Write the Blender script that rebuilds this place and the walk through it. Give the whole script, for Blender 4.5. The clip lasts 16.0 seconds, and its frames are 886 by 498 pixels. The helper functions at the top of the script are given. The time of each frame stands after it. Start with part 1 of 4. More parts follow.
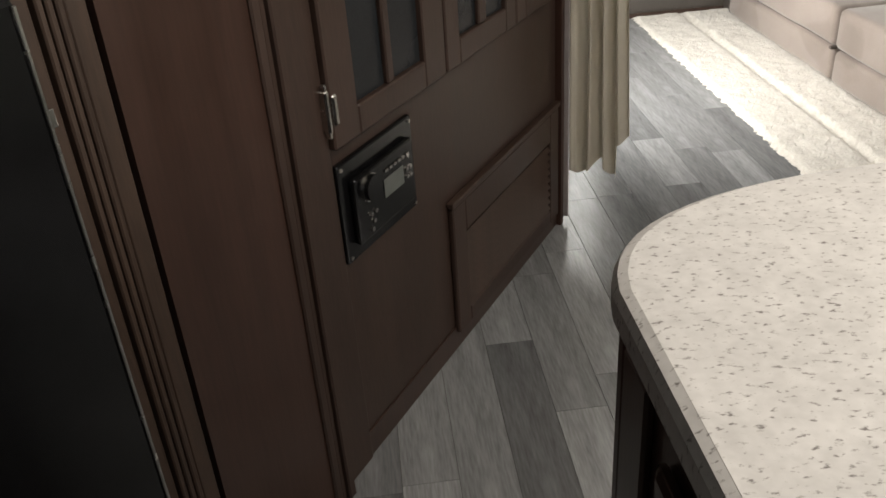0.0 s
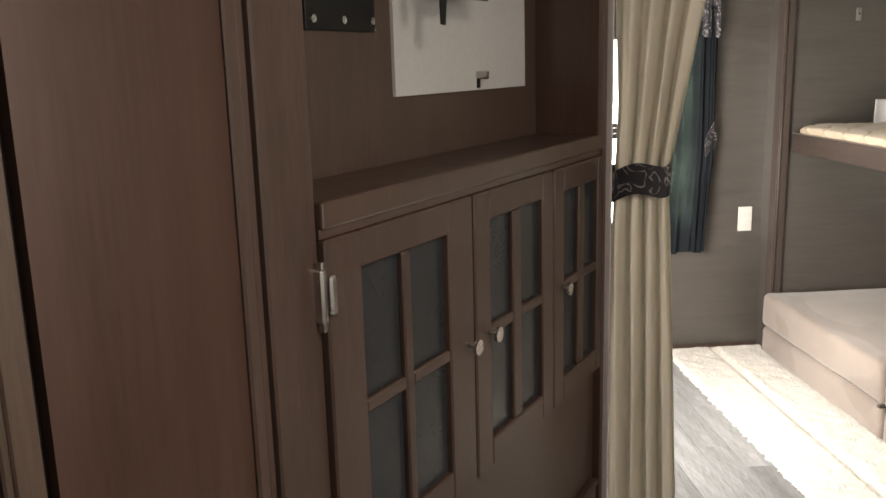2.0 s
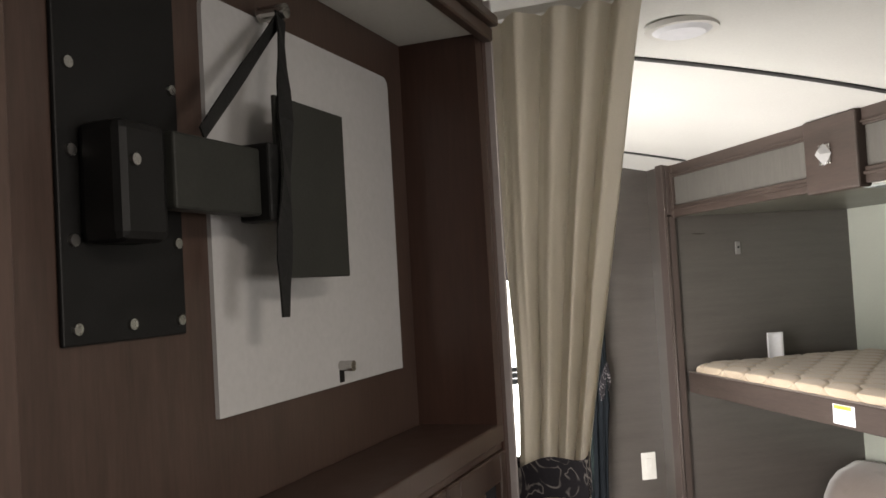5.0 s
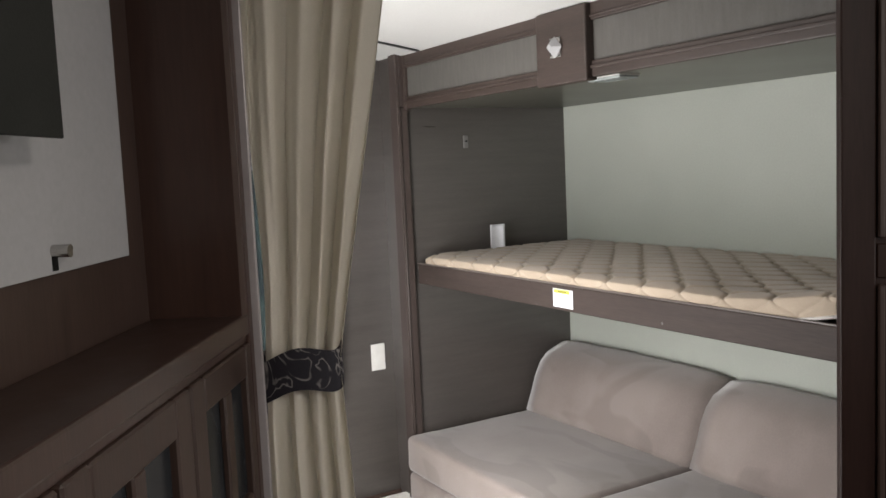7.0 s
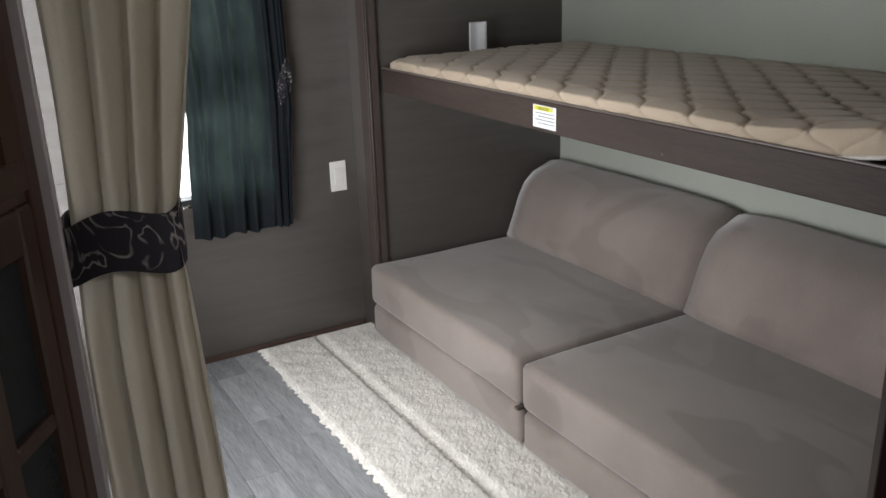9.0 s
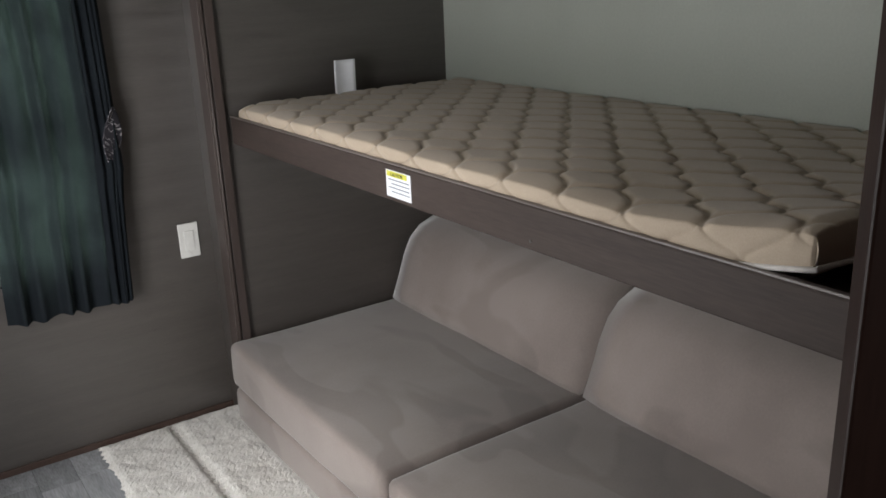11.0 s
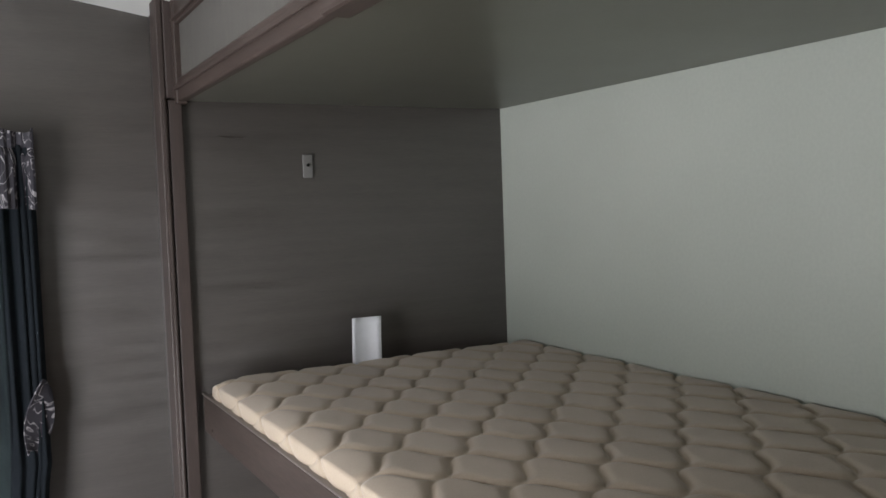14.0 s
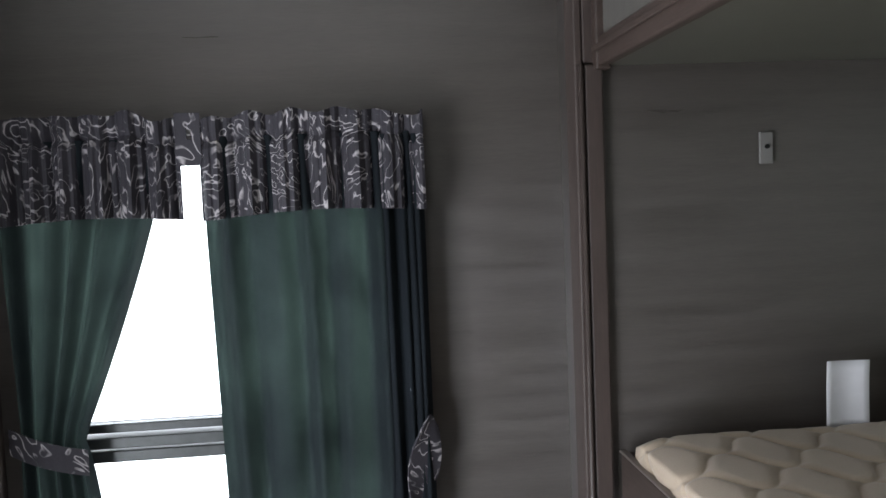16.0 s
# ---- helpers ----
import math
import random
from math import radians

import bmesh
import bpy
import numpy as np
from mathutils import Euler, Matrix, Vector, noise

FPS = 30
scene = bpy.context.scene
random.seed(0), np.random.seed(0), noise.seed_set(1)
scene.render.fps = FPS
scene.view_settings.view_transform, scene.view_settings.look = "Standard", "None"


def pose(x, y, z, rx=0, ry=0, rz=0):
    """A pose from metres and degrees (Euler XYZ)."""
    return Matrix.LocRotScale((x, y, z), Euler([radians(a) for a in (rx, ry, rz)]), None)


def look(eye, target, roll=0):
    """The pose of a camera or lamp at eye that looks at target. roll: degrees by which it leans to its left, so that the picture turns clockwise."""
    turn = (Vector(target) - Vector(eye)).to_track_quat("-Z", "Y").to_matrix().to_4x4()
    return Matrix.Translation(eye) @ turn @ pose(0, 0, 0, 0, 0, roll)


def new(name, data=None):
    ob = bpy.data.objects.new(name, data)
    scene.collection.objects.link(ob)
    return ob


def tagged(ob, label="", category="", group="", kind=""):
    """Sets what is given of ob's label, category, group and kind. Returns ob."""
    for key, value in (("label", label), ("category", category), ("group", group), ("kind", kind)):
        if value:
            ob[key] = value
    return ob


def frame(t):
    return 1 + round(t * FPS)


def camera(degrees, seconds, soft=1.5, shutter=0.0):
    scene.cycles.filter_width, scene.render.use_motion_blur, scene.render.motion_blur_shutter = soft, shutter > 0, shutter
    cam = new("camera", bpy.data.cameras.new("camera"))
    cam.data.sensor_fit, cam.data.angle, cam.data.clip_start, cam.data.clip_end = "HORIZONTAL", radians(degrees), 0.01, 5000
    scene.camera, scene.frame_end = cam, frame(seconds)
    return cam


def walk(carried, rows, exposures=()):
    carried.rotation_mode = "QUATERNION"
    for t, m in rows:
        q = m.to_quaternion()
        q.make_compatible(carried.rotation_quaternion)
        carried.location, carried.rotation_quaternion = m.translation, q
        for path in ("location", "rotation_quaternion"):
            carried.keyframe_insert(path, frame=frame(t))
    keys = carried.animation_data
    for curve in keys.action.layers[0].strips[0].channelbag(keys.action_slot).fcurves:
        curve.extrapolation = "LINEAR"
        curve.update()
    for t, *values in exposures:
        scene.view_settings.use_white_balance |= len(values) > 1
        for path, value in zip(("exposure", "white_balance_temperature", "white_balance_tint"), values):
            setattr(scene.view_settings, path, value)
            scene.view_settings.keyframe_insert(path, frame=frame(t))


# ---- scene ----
cam = camera(54.5, 16.0, 1.6)
PATH = [
    (0, (-0.064, -0.010, 1.231), (0.050, 1.712, 0.220), -4.28),
    (0.5, (-0.046, -0.000, 1.311), (0.047, 1.830, 0.509), -0.70),
    (1, (-0.042, 0.104, 1.332), (0.035, 1.989, 0.668), -1.43),
    (1.5, (-0.058, 0.184, 1.351), (0.028, 2.113, 0.828), -1.38),
    (2, (-0.059, 0.244, 1.382), (0.064, 2.195, 0.961), -1.55),
    (2.5, (-0.043, 0.306, 1.401), (0.110, 2.275, 1.084), -1.62),
    (3, (-0.027, 0.410, 1.440), (0.066, 2.397, 1.230), -1.13),
    (3.2, (-0.026, 0.477, 1.457), (0.059, 2.470, 1.313), -2.12),
    (5.3, (0.014, 0.688, 1.477), (0.559, 2.611, 1.550), -2.74),
    (5.5, (0.007, 0.716, 1.475), (0.646, 2.611, 1.524), -2.24),
    (6, (0.011, 0.780, 1.472), (0.848, 2.596, 1.438), -1.40),
    (6.5, (0.013, 0.789, 1.454), (0.969, 2.542, 1.345), -2.00),
    (7, (0.003, 0.803, 1.439), (1.015, 2.518, 1.250), -2.61),
    (7.5, (0.030, 0.859, 1.433), (1.071, 2.525, 1.056), -1.69),
    (8, (0.173, 0.960, 1.410), (1.139, 2.641, 0.918), -1.38),
    (8.2, (0.218, 1.002, 1.404), (1.140, 2.694, 0.867), -1.63),
    (10.3, (0.593, 1.349, 1.409), (1.590, 2.928, 0.695), -3.76),
    (10.5, (0.637, 1.374, 1.405), (1.662, 2.952, 0.725), -3.43),
    (11, (0.788, 1.426, 1.438), (1.854, 3.002, 0.823), -2.36),
    (11.5, (0.865, 1.489, 1.453), (1.990, 3.080, 1.001), -0.70),
    (12, (0.932, 1.550, 1.475), (2.130, 3.104, 1.090), -1.43),
    (12.5, (0.988, 1.662, 1.508), (2.211, 3.212, 1.194), -2.51),
    (13, (1.034, 1.789, 1.481), (2.335, 3.287, 1.237), -1.95),
    (13.5, (1.176, 1.886, 1.461), (2.330, 3.508, 1.271), -3.16),
    (14, (1.306, 2.029, 1.443), (2.262, 3.782, 1.339), -2.05),
    (14.5, (1.333, 2.200, 1.421), (2.012, 4.078, 1.312), -1.92),
    (15, (1.295, 2.346, 1.439), (1.801, 4.280, 1.362), -1.89),
    (15.5, (1.310, 2.480, 1.464), (1.640, 4.451, 1.373), -3.11),
    (16, (1.304, 2.557, 1.485), (1.506, 4.543, 1.360), -2.26),
]
EXPOSURES = [(0, 0.05, 7400, 12), (0.5, -0.15, 7500, 13), (1.5, 0.25, 7900, 14), (3, 0.6, 7900, 15), (5.5, 0.2, 7200, 15), (7, 0.0, 6900, 15), (8, -0.4, 6700, 14), (10.3, -0.75, 6700, 13), (11.5, -0.65, 6700, 13), (12.5, -0.6, 6700, 15), (13.5, -0.5, 6600, 15), (14.5, 0.0, 6500, 13), (15.3, 0.0, 6400, 13), (16, -0.3, 6300, 13)]
walk(cam, [(t, look(eye, target, roll)) for t, eye, target, roll in PATH], EXPOSURES)

# ---- world and light ----
world = bpy.data.worlds.new("sky")
scene.world = world
world.use_nodes = True
wn, wl = world.node_tree.nodes, world.node_tree.links
sky = wn.new("ShaderNodeTexSky")
sky.sky_type, sky.sun_disc = "NISHITA", False
sky.sun_elevation, sky.sun_rotation = radians(48), radians(-60)
wl.new(sky.outputs[0], wn["Background"].inputs[0])
wn["Background"].inputs[1].default_value = 0.12

sun = new("sun", bpy.data.lights.new("sun", "SUN"))
sun.data.energy, sun.data.angle, sun.data.color = 2.0, radians(6), (1.0, 0.95, 0.88)
sun.matrix_basis = look((-3, 1, 4), (0, 2.6, 0))


def area_light(name, centre, towards, width, height, power, colour, spread=180):
    lamp = new(name, bpy.data.lights.new(name, "AREA"))
    lamp.data.shape, lamp.data.size, lamp.data.size_y = "RECTANGLE", width, height
    lamp.data.energy, lamp.data.color, lamp.data.spread = power, colour, radians(spread)
    lamp.matrix_basis = look(centre, [a + b for a, b in zip(centre, towards)])
    return lamp


# added fill from above for worktop and curtain; no such source is known
area_light("added_ceiling_fill", (0.62, 0.45, 1.975), (0, 0, -1), 0.30, 0.30, 14, (1.0, 0.97, 0.93))
DAY = (0.93, 0.97, 1.0)
area_light("daylight_rear_window", (1.04, 4.25, 1.10), (0, -1, 0), 0.66, 1.00, 13, DAY)
area_light("daylight_entry_door", (0.45, 2.96, 0.87), (1, 0.28, 0.0), 0.66, 1.26, 41, DAY)
# two unseen fills behind the camera, added to brighten the kitchen
area_light("unseen_kitchen_fill", (2.68, -0.2, 1.42), (-1, 0, 0), 1.28, 0.68, 24, (0.96, 0.98, 1.0))
area_light("unseen_front_fill", (0.4, -1.72, 1.45), (0, 1, 0), 1.38, 0.78, 4, (0.96, 0.98, 1.0))


# ---- materials ----
def surface(name, dark, light, scale=8.0, rough=0.5, bump=0.1, stretch=(1, 1, 1), metal=0.0, fine=60.0, vary=0.0, sheen=0.0,
            spread=(0.3, 0.7), coat=0.0, depth=0.001, grain=0.45):
    m = bpy.data.materials.new(name)
    m.use_nodes = True
    n, l = m.node_tree.nodes, m.node_tree.links
    b = n["Principled BSDF"]
    co = n.new("ShaderNodeTexCoord")
    mp = n.new("ShaderNodeMapping")
    mp.inputs["Scale"].default_value = stretch
    l.new(co.outputs["Object"], mp.inputs["Vector"])
    a, f = n.new("ShaderNodeTexNoise"), n.new("ShaderNodeTexNoise")
    a.inputs["Scale"].default_value, a.inputs["Detail"].default_value = scale, 4
    f.inputs["Scale"].default_value, f.inputs["Detail"].default_value = fine, 3
    l.new(mp.outputs[0], a.inputs["Vector"]), l.new(mp.outputs[0], f.inputs["Vector"])
    mix = n.new("ShaderNodeMath")
    mix.operation = "MULTIPLY_ADD"
    mix.inputs[1].default_value = grain
    l.new(f.outputs[0], mix.inputs[0])
    half = n.new("ShaderNodeMath")
    half.operation = "MULTIPLY"
    half.inputs[1].default_value = 1 - grain
    l.new(a.outputs[0], half.inputs[0]), l.new(half.outputs[0], mix.inputs[2])
    ramp = n.new("ShaderNodeValToRGB")
    ramp.color_ramp.elements[0].position, ramp.color_ramp.elements[1].position = spread
    ramp.color_ramp.elements[0].color, ramp.color_ramp.elements[1].color = (*dark, 1), (*light, 1)
    l.new(mix.outputs[0], ramp.inputs[0])
    colour = ramp.outputs[0]
    if vary:
        info, hs = n.new("ShaderNodeObjectInfo"), n.new("ShaderNodeHueSaturation")
        span = n.new("ShaderNodeMapRange")
        span.inputs["To Min"].default_value, span.inputs["To Max"].default_value = 1 - vary, 1 + vary
        l.new(info.outputs["Random"], span.inputs["Value"]), l.new(span.outputs[0], hs.inputs["Value"])
        l.new(colour, hs.inputs["Color"])
        colour = hs.outputs[0]
    l.new(colour, b.inputs["Base Color"])
    b.inputs["Metallic"].default_value = metal
    rr = n.new("ShaderNodeMapRange")
    rr.inputs["To Min"].default_value, rr.inputs["To Max"].default_value = rough - 0.06, min(1, rough + 0.08)
    l.new(a.outputs[0], rr.inputs["Value"]), l.new(rr.outputs[0], b.inputs["Roughness"])
    b.inputs["Sheen Weight"].default_value = sheen
    b.inputs["Coat Weight"].default_value = coat
    if bump:
        bp = n.new("ShaderNodeBump")
        bp.inputs["Strength"].default_value, bp.inputs["Distance"].default_value = bump, depth
        l.new(mix.outputs[0], bp.inputs["Height"]), l.new(bp.outputs[0], b.inputs["Normal"])
    return m


CHERRY = surface("dark_cherry_wood", (0.034, 0.019, 0.015), (0.068, 0.039, 0.030), 3, 0.34, 0.25, (9, 9, 0.7), fine=30, coat=0.15)
CHERRY_RED = surface("red_cherry_panel", (0.037, 0.0178, 0.0125), (0.063, 0.031, 0.0225), 2, 0.36, 0.2, (7, 7, 0.5), fine=24, coat=0.1)
BROWN_WOOD = surface("brown_wood", (0.035, 0.0205, 0.0155), (0.068, 0.041, 0.032), 3, 0.42, 0.25, (9, 9, 0.8), fine=30)
TRIM_WOOD = surface("trim_wood", (0.040, 0.029, 0.025), (0.071, 0.052, 0.045), 3, 0.5, 0.3, (10, 10, 0.8), fine=30)
LEDGE_WOOD = surface("ledge_wood", (0.036, 0.025, 0.020), (0.067, 0.046, 0.038), 3, 0.5, 0.3, (10, 0.9, 10), fine=30)
# paler than the rail: the highlight on its edge is put into the colour
LIP_HIGHLIGHT = surface("rail_edge_highlight", (0.10, 0.082, 0.074), (0.16, 0.135, 0.124), 3, 0.32, 0.1, (10, 0.8, 10), fine=30)
RAIL_WOOD = surface("rail_wood", (0.034, 0.025, 0.021), (0.062, 0.046, 0.040), 3, 0.6, 0.2, (10, 0.8, 10), fine=30)
FLUTE_WOOD = surface("fluted_wood", (0.036, 0.022, 0.016), (0.080, 0.049, 0.035), 3, 0.45, 0.3, (10, 10, 0.8), fine=30)
WALL_BROWN = surface("brown_weave_wall", (0.048, 0.041, 0.036), (0.076, 0.066, 0.059), 5, 0.30, 0.45, (0.7, 0.7, 9), fine=60, depth=0.0008)
# underside of the ledge: its shade is put into this dark colour
SOFFIT = surface("shaded_grey_green_board", (0.072, 0.070, 0.054), (0.094, 0.092, 0.072), 3, 0.35, 0.1, fine=140)
WALL_PALE = surface("pale_green_wall", (0.350, 0.374, 0.326), (0.405, 0.430, 0.377), 3, 0.6, 0.10, (1, 1, 1), fine=140)
CEILING = surface("ceiling_white", (0.62, 0.62, 0.59), (0.70, 0.70, 0.67), 3, 0.5, 0.2, fine=160)
CHARCOAL = surface("charcoal_strip", (0.02, 0.02, 0.02), (0.04, 0.04, 0.04), 20, 0.6, 0.1)
PLANK = surface("grey_wood_vinyl", (0.125, 0.128, 0.131), (0.36, 0.371, 0.384), 3, 0.20, 0.25, (9, 0.9, 1), fine=22, vary=0.36, spread=(0.25, 0.75))
SUBFLOOR = surface("subfloor", (0.05, 0.045, 0.04), (0.08, 0.075, 0.07), 8, 0.7, 0.1)
RUG = surface("cream_shag", (0.50, 0.475, 0.43), (0.76, 0.735, 0.69), 22, 0.95, 0.7, fine=190, sheen=0.3, depth=0.004)
SUEDE = surface("taupe_suede", (0.198, 0.162, 0.143), (0.262, 0.220, 0.197), 2.2, 0.85, 0.2, fine=150, sheen=0.4, spread=(0.41, 0.59), grain=0.12)
sn, sl = SUEDE.node_tree.nodes, SUEDE.node_tree.links
nap_noise, nap_step, nap_mix, nap_map = sn.new("ShaderNodeTexNoise"), sn.new("ShaderNodeMapRange"), sn.new("ShaderNodeMix"), sn.new("ShaderNodeMapping")
nap_map.inputs["Scale"].default_value, nap_map.inputs["Rotation"].default_value = (2.2, 1.0, 1.6), (0, 0, 0.9)
nap_noise.inputs["Scale"].default_value, nap_noise.inputs["Detail"].default_value, nap_noise.inputs["Distortion"].default_value = 2.4, 1.5, 0.7
nap_step.inputs["From Min"].default_value, nap_step.inputs["From Max"].default_value, nap_step.inputs["To Max"].default_value = 0.55, 0.59, 0.55
nap_mix.data_type, nap_mix.blend_type = "RGBA", "MULTIPLY"
nap_mix.inputs["B"].default_value = (0.68, 0.66, 0.65, 1)
nap_base = sn["Principled BSDF"].inputs["Base Color"].links[0].from_socket
sl.new(sn["Texture Coordinate"].outputs["Object"], nap_map.inputs[0]), sl.new(nap_map.outputs[0], nap_noise.inputs["Vector"])
sl.new(nap_noise.outputs[0], nap_step.inputs["Value"]), sl.new(nap_step.outputs[0], nap_mix.inputs["Factor"])
sl.new(nap_base, nap_mix.inputs["A"]), sl.new(nap_mix.outputs["Result"], sn["Principled BSDF"].inputs["Base Color"])
# dark fabric of the tabs, also the painted shade in the cushion gap
TAB_AND_GAP_SHADE = surface("dark_tab_and_gap_shade", (0.05, 0.04, 0.035), (0.08, 0.065, 0.055), 30, 0.9, 0.2)
QUILT = surface("tan_quilted_fabric", (0.35, 0.277, 0.202), (0.44, 0.357, 0.270), 6, 0.75, 0.3, fine=420, sheen=0.25)
PIPING = surface("white_piping", (0.5, 0.47, 0.44), (0.65, 0.62, 0.58), 30, 0.7, 0.2)
STONE_DARK = surface("counter_edge", (0.3, 0.29, 0.27), (0.5, 0.48, 0.45), 40, 0.4, 0.1)
BLACK = surface("black_gloss", (0.004, 0.004, 0.0045), (0.008, 0.008, 0.009), 6, 0.18, 0.02)
# black coating of real parts, also used where recesses are painted as shade
BLACK_MATTE = surface("black_coat_and_shade", (0.005, 0.005, 0.005), (0.010, 0.010, 0.010), 30, 0.5, 0.2, fine=300)
GREY_PLATE = surface("grey_green_plate", (0.016, 0.017, 0.015), (0.028, 0.029, 0.026), 20, 0.5, 0.3, fine=250)
STEEL = surface("brushed_nickel", (0.5, 0.49, 0.47), (0.62, 0.60, 0.58), 30, 0.25, 0.1, metal=1.0)
WHITE_PLASTIC = surface("white_plastic", (0.62, 0.61, 0.57), (0.70, 0.69, 0.66), 10, 0.4, 0.05)
WHITE_METAL = surface("pale_metal_strip", (0.42, 0.38, 0.38), (0.52, 0.48, 0.47), 10, 0.35, 0.05, metal=0.3)
PAPER = surface("white_paper", (0.72, 0.73, 0.76), (0.80, 0.81, 0.84), 10, 0.7, 0.1)
YELLOW = surface("yellow_ink", (0.55, 0.55, 0.05), (0.65, 0.62, 0.08), 10, 0.6, 0.0)
INK = surface("grey_ink", (0.2, 0.22, 0.24), (0.3, 0.32, 0.34), 10, 0.6, 0.0)
LCD = surface("grey_display", (0.10, 0.11, 0.10), (0.15, 0.16, 0.15), 8, 0.3, 0.0)
GREY_LAMINATE = surface("pale_grey_laminate", (0.38, 0.378, 0.378), (0.44, 0.438, 0.438), 3, 0.45, 0.1, fine=100)
LINEN_PANEL = surface("grey_linen_panel", (0.075, 0.070, 0.062), (0.115, 0.108, 0.096), 10, 0.7, 0.3, (1, 6, 1), fine=120)
PANEL_DARK = surface("very_dark_cherry", (0.018, 0.009, 0.007), (0.036, 0.018, 0.014), 3, 0.4, 0.2, (9, 9, 0.7), fine=30)
SMOKED = surface("smoked_pane", (0.016, 0.018, 0.020), (0.028, 0.031, 0.034), 5, 0.25, 0.1, fine=200)
ALU_DARK = surface("dark_window_frame", (0.04, 0.045, 0.045), (0.07, 0.075, 0.075), 10, 0.35, 0.05, metal=0.4)
OUTLET_GREY = surface("grey_plastic", (0.16, 0.155, 0.145), (0.21, 0.205, 0.195), 10, 0.5, 0.05)
LENS = surface("frosted_lens", (0.30, 0.33, 0.32), (0.36, 0.39, 0.38), 10, 0.16, 0.05)
WEBBING = surface("black_webbing", (0.008, 0.008, 0.008), (0.018, 0.018, 0.018), 90, 0.8, 0.4, fine=300)


def granite():
    m = surface("speckled_laminate", (0.50, 0.495, 0.49), (0.66, 0.655, 0.65), 34, 0.36, 0.05, fine=110)
    n, l = m.node_tree.nodes, m.node_tree.links
    b = n["Principled BSDF"]
    base = b.inputs["Base Color"].links[0].from_socket
    co = n["Texture Coordinate"]
    warp = n.new("ShaderNodeMapping")
    warp.inputs["Scale"].default_value, warp.inputs["Rotation"].default_value = (1, 1.9, 1), (0, 0, 0.5)
    spot, ramp, mix = n.new("ShaderNodeTexNoise"), n.new("ShaderNodeValToRGB"), n.new("ShaderNodeMix")
    spot.inputs["Scale"].default_value, spot.inputs["Detail"].default_value, spot.inputs["Roughness"].default_value = 130, 3, 0.6
    ramp.color_ramp.elements[0].position, ramp.color_ramp.elements[1].position = 0.31, 0.42
    ramp.color_ramp.elements[0].color, ramp.color_ramp.elements[1].color = (1, 1, 1, 1), (0, 0, 0, 1)
    mix.data_type = "RGBA"
    mix.inputs["B"].default_value = (0.17, 0.16, 0.155, 1)
    l.new(co.outputs["Object"], warp.inputs[0]), l.new(warp.outputs[0], spot.inputs["Vector"])
    l.new(spot.outputs[0], ramp.inputs[0]), l.new(ramp.outputs[0], mix.inputs["Factor"])
    l.new(base, mix.inputs["A"]), l.new(mix.outputs["Result"], b.inputs["Base Color"])
    return m


def paisley(name, ground, line):
    m = surface(name, ground, tuple(1.6 * c for c in ground), 10, 0.8, 0.4, fine=300)
    n, l = m.node_tree.nodes, m.node_tree.links
    b = n["Principled BSDF"]
    base = b.inputs["Base Color"].links[0].from_socket
    co = n["Texture Coordinate"]
    noise_a, rings = n.new("ShaderNodeTexNoise"), n.new("ShaderNodeMath")
    noise_a.inputs["Scale"].default_value, noise_a.inputs["Detail"].default_value = 9, 2.2
    noise_a.inputs["Distortion"].default_value = 2.6
    rings.operation = "MULTIPLY"
    rings.inputs[1].default_value = 6.5
    fold = n.new("ShaderNodeMath")
    fold.operation = "PINGPONG"
    fold.inputs[1].default_value = 0.5
    ramp, mix = n.new("ShaderNodeValToRGB"), n.new("ShaderNodeMix")
    ramp.color_ramp.elements[0].position, ramp.color_ramp.elements[1].position = 0.03, 0.14
    ramp.color_ramp.elements[0].color, ramp.color_ramp.elements[1].color = (1, 1, 1, 1), (0, 0, 0, 1)
    mix.data_type = "RGBA"
    mix.inputs["B"].default_value = (*line, 1)
    l.new(co.outputs["Object"], noise_a.inputs["Vector"]), l.new(noise_a.outputs[0], rings.inputs[0])
    l.new(rings.outputs[0], fold.inputs[0]), l.new(fold.outputs[0], ramp.inputs[0])
    gaps, cut, keep = n.new("ShaderNodeTexNoise"), n.new("ShaderNodeMapRange"), n.new("ShaderNodeMath")
    gaps.inputs["Scale"].default_value, gaps.inputs["Detail"].default_value = 30, 2
    cut.inputs["From Min"].default_value, cut.inputs["From Max"].default_value = 0.36, 0.52
    keep.operation = "MULTIPLY"
    l.new(co.outputs["Object"], gaps.inputs["Vector"]), l.new(gaps.outputs[0], cut.inputs["Value"])
    l.new(ramp.outputs[0], keep.inputs[0]), l.new(cut.outputs[0], keep.inputs[1])
    l.new(keep.outputs[0], mix.inputs["Factor"]), l.new(base, mix.inputs["A"])
    l.new(mix.outputs["Result"], b.inputs["Base Color"])
    return m


def sheer(name, dark, light, through_colour, share):
    m = surface(name, dark, light, 5, 0.85, 0.4, fine=350)
    n, l = m.node_tree.nodes, m.node_tree.links
    b, out = n["Principled BSDF"], n["Material Output"]
    tr, mix = n.new("ShaderNodeBsdfTranslucent"), n.new("ShaderNodeMixShader")
    tr.inputs[0].default_value = (*through_colour, 1)
    mix.inputs[0].default_value = share
    l.new(b.outputs[0], mix.inputs[1]), l.new(tr.outputs[0], mix.inputs[2]), l.new(mix.outputs[0], out.inputs[0])
    return m


def glass():
    m = bpy.data.materials.new("window_glass")
    m.use_nodes = True
    b = m.node_tree.nodes["Principled BSDF"]
    b.inputs["Transmission Weight"].default_value, b.inputs["Roughness"].default_value, b.inputs["IOR"].default_value = 1.0, 0.0, 1.45
    b.inputs["Base Color"].default_value = (0.95, 0.97, 0.96, 1)
    return m


